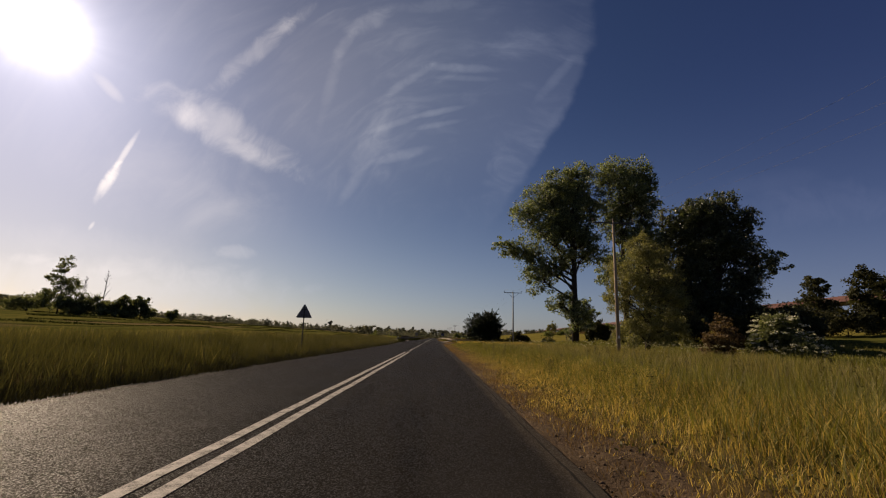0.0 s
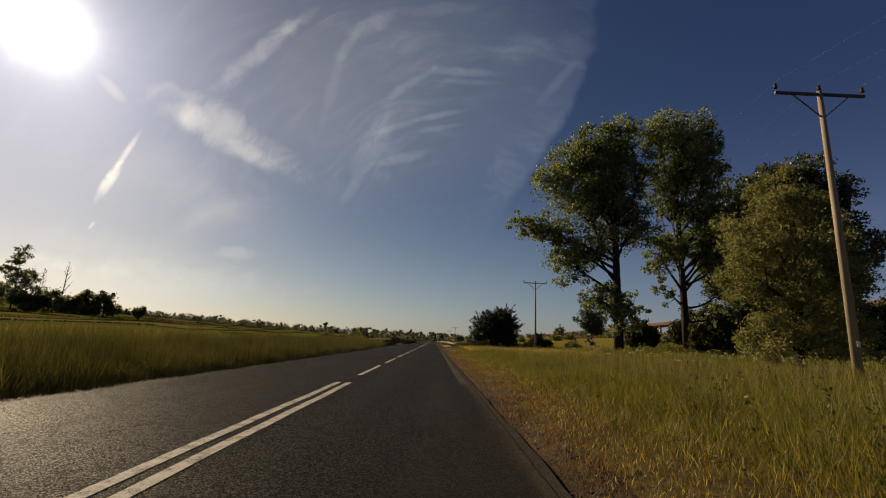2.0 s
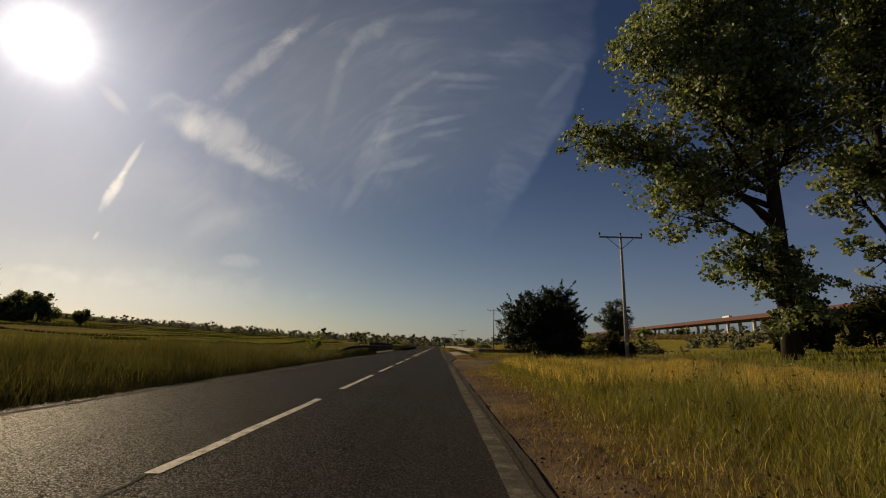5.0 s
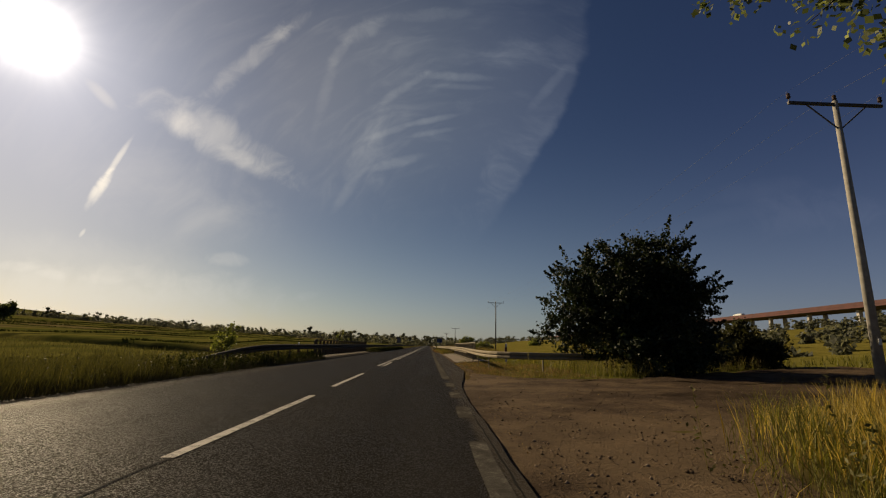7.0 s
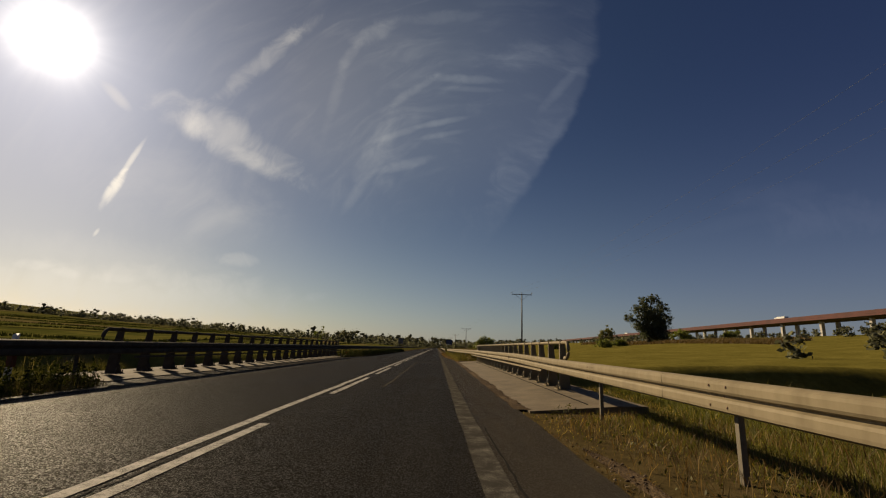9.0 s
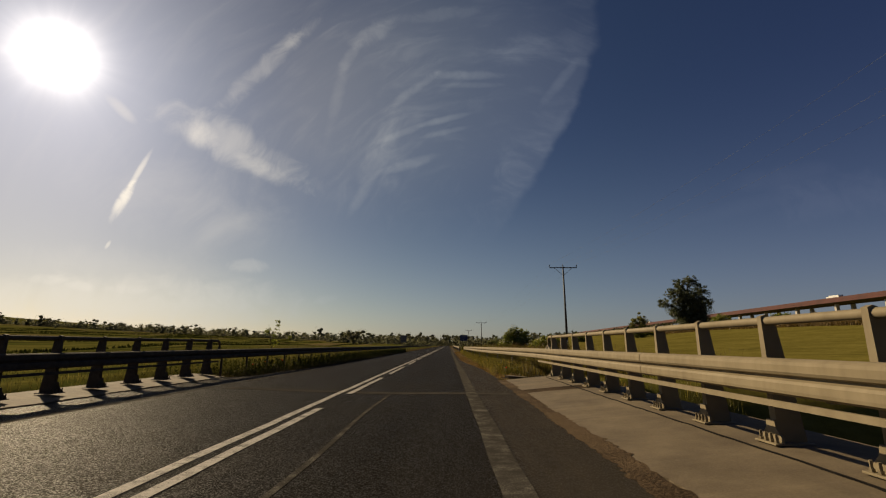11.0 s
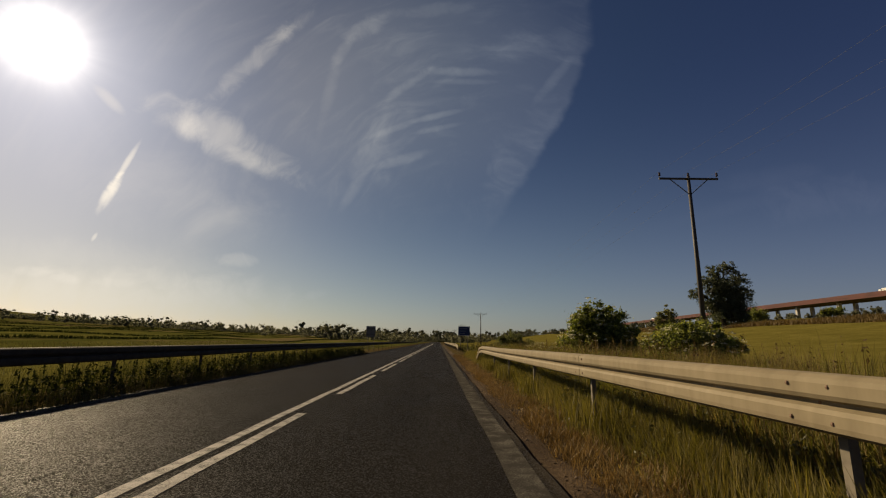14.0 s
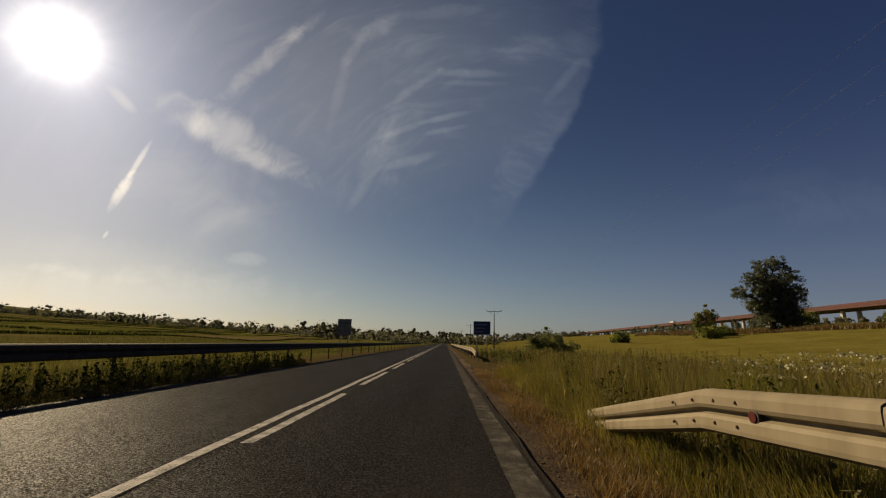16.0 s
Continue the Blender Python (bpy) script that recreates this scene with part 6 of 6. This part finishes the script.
def tall_r(x, y):
    """Height factor: low trodden edge, tall meadow behind."""
    low = smooth01(x - road_r_edge(y), 0.0, 3.2)
    behind = 1 - 0.15 * smooth01(y, 140, 150) * (1 - smooth01(x, 3, 6))
    far_edge = 1.38 - 0.16 * smooth01(y, 150, 175) + 0.80 * (1 - smooth01(y, 147, 166))
    low = np.where(y > 146, smooth01(x - far_edge, 0.05, 0.60), low)
    behind = behind * (1 - 0.76 * smooth01(y, 95, 98) * (1 - smooth01(y, 110, 115)) * (1 - smooth01(x, 8, 12)))
    behind = behind * (1 - 0.5 * smooth01(y, 142, 144) * (1 - smooth01(y, 147.2, 148.5)))
    behind = behind * (1 - smooth01(y, 146, 152) * (0.50 - 0.55 * smooth01(x - far_edge, 0.15, 0.60) - 0.25 * smooth01(x, 2.9, 3.8)))
    behind = behind * (1 - 0.80 * smooth01(y, 148, 153) * (1 - smooth01(x, 2.25, 2.7)))
    return (0.18 + 0.22 * smooth01(y, 146, 152) + (0.82 - 0.22 * smooth01(y, 146, 152)) * low) * (0.6 + 0.6 * clumpy(x, y)) * behind * rng.uniform(0.6, 1.15, len(x))


def road_r_edge(y):
    return np.where(y < 113, 2.3, np.where(y < 146, 4.8, 1.9))


x, y = scatter(330000, 1.4, 5.8, 1, 205, keep_right, lambda x, y: rng.uniform(0, 1, len(x)) < ((0.16 + 0.10 * (1 - smooth01(y, 45, 75)) + 0.34 * (1 - smooth01(y, 16, 44))) + 0.75 * (1 - smooth01(x - road_r_edge(y), 0.0, 2.0))) * (1 - 0.86 * smooth01(y, 140, 150) * (1 - 0.9 * dry_end(x, y))))
h = tall_r(x, y)
brown = rng.uniform(0, 1, len(x)) < 0.75 * smooth01(y, 16, 34)
sheet("dry_verge_grass", "dry straw-yellow grass along the road edge", STRAW, (x[~brown], y[~brown], h[~brown]), 0.62, 0.0080, 0.75)
sheet("brown_verge_grass", "short brown withered grass along the road edge", THATCH, (x[brown], y[brown], h[brown] * 0.75), 0.62, 0.0080, 0.9)
# a low worn turf where the shoulder meets the grass
y = rng.uniform(-2, 84, 26000)
x = np.interp(y, np.linspace(-40, 113, 900), [shoulder_right(q) for q in np.linspace(-40, 113, 900)]) + rng.normal(-0.1, 0.38, len(y))
sheet("worn_turf", "low worn brown turf at the border of the shoulder", THATCH, (x, y, 0.4 + 0.8 * clumpy(x, y, 1.3, 6)), 0.13, 0.009, 1.2)
x, y = scatter(360000, 1.8, 7.0, 1, 200, keep_right, lambda x, y: rng.uniform(0, 1, len(x)) < (0.10 + 0.90 * smooth01(x - road_r_edge(y), -0.2, 1.8)) * (1 - 0.5 * smooth01(x, 4.5, 6.5)) * (1 - 0.8 * dry_end(x, y)) * (1 - 0.85 * smooth01(y, 146, 152) * (1 - smooth01(x, 2.9, 3.6))))
sheet("tall_verge_grass", "tall uncut green grass on the verge", GRASS, (x, y, tall_r(x, y)), 0.72, 0.0085, 0.75)
x, y = scatter(125000, 7.0, 20.0, 2, 240, keep_right, lambda x, y: mown(x, y) > 0.55)
sheet("meadow_grass", "tall green meadow grass beyond the verge", GRASS, (x, y, (0.45 + 0.8 * clumpy(x, y, 0.5)) * rng.uniform(0.6, 1.1, len(x)) * mown(x, y)), 0.78, 0.014, 0.7, True)
x, y = scatter(40000, 7.0, 20.0, 2, 240, keep_right, lambda x, y: mown(x, y) > 0.55)
sheet("meadow_straw", "dry seed stalks standing in the meadow", SEED, (x, y, (0.6 + 0.6 * clumpy(x, y, 0.5, 2)) * mown(x, y)), 0.85, 0.014, 0.5)
x, y = scatter(56000, 20.0, 75.0, 10, 330, keep_right, lambda x, y: mown(x, y) > 0.55)
sheet("far_meadow_grass", "rough meadow grass on the rising field", GRASS, (x, y, (0.4 + 0.7 * clumpy(x, y, 0.2)) * mown(x, y)), 0.7, 0.08, 0.6, True)
x, y = scatter(170000, -10.3, -6.5, 3, 205, keep_left, lambda x, y: (rng.uniform(0, 1, len(x)) < 0.07) | (y < 96) | (x < -9.4))
sheet("tall_verge_grass", "tall dense olive-green grass on the left bank", MEADOW, (x, y, (0.50 + 0.60 * smooth01(-x, 6.5, 7.4)) * (1 - 0.45 * smooth01(y, 94, 100)) * (0.5 + 0.7 * clumpy(x, y, 0.9, 4)) * rng.uniform(0.65, 1.1, len(x))), 0.84, 0.010, 0.6)
y = rng.uniform(3, 206, 80000)
x = -6.34 - widening(y) - 1.1 * rng.uniform(0, 1, len(y)) ** 1.3
m = ~((y > BR0 - 1.2) & (y < BR1 + 1.4))
x, y = x[m], y[m]
# the fringe's dark tone is shade put into its colour
sheet("edge_grass", "short dense grass leaning over the asphalt edge, painted shade-dark", SHADED_FRINGE, (x, y, 0.45 + 0.6 * clumpy(x, y, 1.4, 9)), 0.40, 0.012, 0.7)
x, y = scatter(6000, -12.5, -6.9, 3, 205, keep_left, lambda x, y: (y < 96) | (x < -10))
sheet("dry_verge_grass", "pale seed stalks above the left bank grass", SEED, (x, y, 0.5 + 0.6 * clumpy(x, y, 0.9, 5)), 0.80, 0.008, 0.5)
x, y = scatter(85000, -34.0, -10.0, -8, 260, keep_left)
sheet("meadow_grass", "rough olive meadow grass beyond the left bank", MEADOW, (x, y, (0.35 + 0.75 * clumpy(x, y, 0.4, 6)) * rng.uniform(0.6, 1.1, len(x)) * (1 - 0.4 * smooth01(y, 92, 100))), 0.72, 0.026, 0.6, True)
x, y = scatter(5000, -34.0, -11.0, 3, 96, keep_left)
sheet("meadow_straw", "dry seed stalks on the left meadow", SEED, (x, y, 0.5 + 0.6 * clumpy(x, y, 0.4, 7)), 0.8, 0.022, 0.5)

x, y = scatter(7000, 2.6, 7.5, 97, 113, keep_right)
sheet("dry_verge_grass", "thin brown grass under the first stretch of guard rail", THATCH, (x, y, 0.4 + 0.6 * clumpy(x, y, 0.9, 5)), 0.30, 0.009, 0.8)
x, y = scatter(24000, 4.0, 17.0, 70, 90, keep_right)
sheet("dry_verge_grass", "dense dry golden grass beside the lay-by", STRAW, (x, y, 0.5 + 0.6 * clumpy(x, y, 0.7, 3)), 0.75, 0.013, 0.5)

y = rng.uniform(146, 202, 70000)
x = 1.45 + 0.5 * (1 - smooth01(y, 147, 166)) + 1.2 * rng.uniform(0, 1, len(y))
m = keep_right(x, y)
x, y = x[m], y[m]
sheet("edge_grass", "short brown matted grass at the foot of the guard rail", THATCH, (x, y, (0.3 + 0.9 * clumpy(x, y, 1.1, 2)) * rng.uniform(0.5, 1.2, len(x))), 0.17, 0.012, 1.1, True)

y = rng.uniform(147, 202, 64000)
x = 2.08 + 0.45 * (1 - smooth01(y, 147, 166)) + 1.0 * rng.uniform(0, 1, len(y)) ** 0.8
m = keep_right(x, y)
x, y = x[m], y[m]
sheet("verge_turf", "low thick green turf in front of the guard rail", GREEN_TURF, (x, y, (0.35 + 0.8 * clumpy(x, y, 1.1, 8)) * rng.uniform(0.6, 1.1, len(x)) * (0.28 + 0.90 * smooth01(x, 2.2, 2.6))), 0.52, 0.011, 0.8, True)
x, y = rng.uniform(2.2, 3.3, 16000), rng.uniform(147, 196, 16000)
m = clumpy(x * 0.7, y, 0.8, 3) > 0.62
x, y = x[m], y[m]
sheet("ripe_stalks", "upright ripe yellow grass stalks in patches along the guard rail", SEED, (x, y, rng.uniform(0.6, 1.1, len(x))), 0.50, 0.011, 0.3, True)

# uncut tufts round the feet of the guard rail's posts
feet = [(p.x, p.y) for p, d in along([tuple(q) for q in rounded(right_line)], 4.0) if p.y > 148.0]
x = np.concatenate([rng.normal(px - 0.06, 0.14, 170) for px, py in feet])
y = np.concatenate([rng.normal(py - 0.15, 0.30, 170) for px, py in feet])
sheet("post_tufts", "uncut grass tufts round the feet of the guard rail posts", GREEN_TURF, (x, y, rng.uniform(0.55, 1.05, len(x))), 0.62, 0.012, 0.4)
for mat, tone in ((SEED, "ripe yellow"), (REED, "withered brown")):
    x, y = 3.3 + 8.0 * rng.uniform(0, 1, 34000) ** 1.4, rng.uniform(146, 200, 34000)
    sheet("standing_stalks", "tall " + tone + " grass stalks standing behind the guard rail", mat, (x, y, (0.35 + 0.75 * clumpy(x, y, 0.6, 4)) * rng.uniform(0.5, 1.2, len(x))), 1.15, 0.013, 0.4, True)

# rough margins between the crop strips on the left
mx, my = [], []
for x0, y0, y1, lean in ((-38.0, 110, 420, 0.02), (-56.0, 60, 480, 0.03), (-78.0, 90, 520, 0.05), (-104.0, 120, 560, 0.06), (-140.0, 160, 600, 0.08), (-190.0, 220, 640, 0.10)):
    q = rng.uniform(y0, y1, 6000)
    mx.append(x0 - lean * (q - y0) + rng.normal(0, 0.5, len(q)))
    my.append(q)
x, y = np.concatenate(mx), np.concatenate(my)
sheet("field_margin", "dark unmown margins between the crop strips", NETTLE, (x, y, (0.5 + 0.6 * clumpy(x, y * 0.2, 0.5, 3)) * (1 + smooth01(-x, 50, 160))), 0.40, 0.22, 0.7, True)

# cow parsley and other white umbels behind the verge
ux, uy = np.concatenate([rng.normal(23, 6, 140), rng.uniform(5.0, 12.5, 130), rng.normal(13, 4, 60)]), np.concatenate([rng.normal(42, 9, 140), 190.0 + rng.normal(0, 1.4, 130), rng.normal(60, 14, 60)])
m = ux > 5.5
ux, uy = ux[m], uy[m]
hz = ground_z(ux, uy) + rng.uniform(0.75, 1.15, len(ux))
heads = np.stack([ux, uy, hz], 1)
dots = np.repeat(heads, 16, axis=0) + rng.normal(size=(len(heads) * 16, 3)) * np.array([0.075, 0.075, 0.02])
tagged(new("white_umbels", leaf_mesh("white_umbels", dots, 0.045, UMBEL, 0.0, 0.9)), "cream-white flowering umbels of cow parsley among the grass", "wildflower", kind="stuff")
px, py = np.array([2.9, 3.2, -8.8, -8.5, -9.1, -8.2, 3.05, 2.6]), np.array([157.2, 149.5, 152.0, 153.5, 155.0, 149.0, 163.0, 145.8])
heads = np.stack([px, py, ground_z(px, py) + 0.38], 1)
dots = np.repeat(heads, 8, axis=0) + rng.normal(size=(len(heads) * 8, 3)) * 0.014
tagged(new("poppies", leaf_mesh("poppies", dots, 0.036, POPPY, 0.0, 0.9)), "a few small red poppies in the verge grass", "wildflower", kind="stuff")
# reed strip at the foot of the viaduct
y = rng.uniform(235, 430, 26000)
x = 104 + 0.03 * (y - 300) + rng.uniform(-6, 6, len(y))
sheet("reed_strip", "brown reed strip across the meadow", REED, (x, y, (0.5 + 0.6 * rng.uniform(0, 1, len(x))) * (0.6 + 0.5 * clumpy(x, y, 0.06, 1))), 1.7, 0.24, 0.7, True)

# flattened dry stalks lying on the shoulder
x, y = on_shoulder(20000)
m = rng.uniform(0, 1, len(x)) < 0.25 + 0.75 * clumpy(x, y, 0.6, 3) ** 2
x, y = x[m], y[m]
sheet("verge_litter", "short flattened dry stalks scattered over the shoulder", THATCH, (x, y, 0.4 + 0.8 * rng.uniform(0, 1, len(x))), 0.07, 0.010, 2.2)
y = rng.uniform(146, 205, 16000)
x = np.interp(y, np.linspace(140, 210, 300), [road_right(q) for q in np.linspace(140, 210, 300)]) - 0.04 + 0.85 * rng.uniform(0, 1, len(y))
sheet("verge_litter", "matted brown grass and litter along the asphalt edge", THATCH, (x, y, 0.4 + 0.8 * rng.uniform(0, 1, len(x))), 0.09, 0.010, 1.6)
x, y = in_lay_by(7000)
sheet("lay_by_litter", "pale chips of straw and bark trodden into the lay-by", STRAW, (x, y, 0.3 + 0.8 * rng.uniform(0, 1, len(x))), 0.035, 0.012, 3.0)
# low weeds with broad leaves along the trodden edge
wx, wy = rng.uniform(1.9, 4.2, 1100), rng.uniform(-2, 200, 1100)
m = keep_right(wx, wy)
wx, wy = wx[m], wy[m]
c = np.repeat(np.stack([wx, wy, ground_z(wx, wy) + 0.10], 1), 14, axis=0)
c = c + rng.normal(size=c.shape) * np.array([0.11, 0.11, 0.06])
tagged(new("low_weeds", leaf_mesh("low_weeds", c, 0.05, WEED, 0.0, 0.5)), "low broad-leaved weeds along the verge", "weeds", kind="stuff")


# upright weeds: thin stalks with small leaves and brown seed heads
def upright_weeds(name, label, xs, ys, lo, hi, mat, per=30, leaf=0.055):
    n = len(xs)
    h = rng.uniform(lo, hi, n)
    f = rng.uniform(0.12, 1.0, (n, per))
    lean = rng.normal(0, 0.10, (n, 1, 2))
    c = np.zeros((n, per, 3))
    spread = (0.07 * (1.15 - f))[..., None]
    c[..., :2] = np.stack([xs, ys], 1)[:, None] + lean * (h[:, None] * f)[..., None] + rng.normal(size=(n, per, 2)) * spread
    c[..., 2] = ground_z(xs, ys)[:, None] + h[:, None] * f
    foot = np.stack([xs, ys, ground_z(xs, ys)], 1)
    top = foot + np.concatenate([lean[:, 0] * h[:, None], h[:, None]], 1)
    side = np.array([0.005, 0.003, 0.0])
    stalk = np.stack([foot - side, foot + side, top + side * 0.5, top - side * 0.5], 1).reshape(-1, 3)
    v = np.concatenate([leaf_corners(c.reshape(-1, 3), leaf, 0.0, 0.45), stalk])
    return tagged(new(name, mesh_of(name, v, np.arange(len(v)).reshape(-1, 4), mat)), label, "weeds", kind="stuff")


wx, wy = rng.uniform(2.7, 14.0, 900), 186 + 48 * rng.uniform(0, 1, 900) ** 1.6
upright_weeds("tall_weeds", "dense dark weeds standing in the verge grass", wx, wy, 0.4, 0.95, NETTLE)
wx, wy = rng.uniform(3.0, 13.0, 520), rng.uniform(187, 236, 520)
upright_weeds("tall_weeds", "tall dark weeds standing in the verge grass", wx, wy, 0.5, 1.15, WEED)
wx, wy = rng.uniform(2.5, 3.4, 520), rng.uniform(146, 192, 520)
upright_weeds("tall_weeds", "green weeds growing round the foot of the guard rail", wx, wy, 0.25, 0.62, WEED, 22)
wx, wy = rng.uniform(3.6, 9.0, 620), rng.uniform(147, 186, 620)
upright_weeds("tall_weeds", "brown and green weeds behind the guard rail", wx, wy, 0.6, 1.35, RUSSET, 20)
wx, wy = rng.uniform(-9.5, -6.6, 3000), rng.uniform(95, 206, 3000)
wx[:1300] = -6.55 - widening(wy[:1300]) - 0.7 * rng.uniform(0, 1, 1300)
m = keep_left(wx, wy)
upright_weeds("tall_weeds", "dark weeds along the left guard rail", wx[m], wy[m], 0.25, 0.72, NETTLE, 18, 0.085)
wx, wy = rng.uniform(-10.5, -7.5, 650), rng.uniform(92, 106, 650)
upright_weeds("tall_weeds", "bushy brown-green weeds at the start of the left guard rail", wx, wy, 0.3, 0.75, WEED, 20, 0.075)
wx, wy = rng.uniform(3.2, 14.0, 420), rng.uniform(8, 86, 420)
upright_weeds("tall_weeds", "scattered green weeds in the tall verge grass", wx, wy, 0.5, 1.1, WEED)
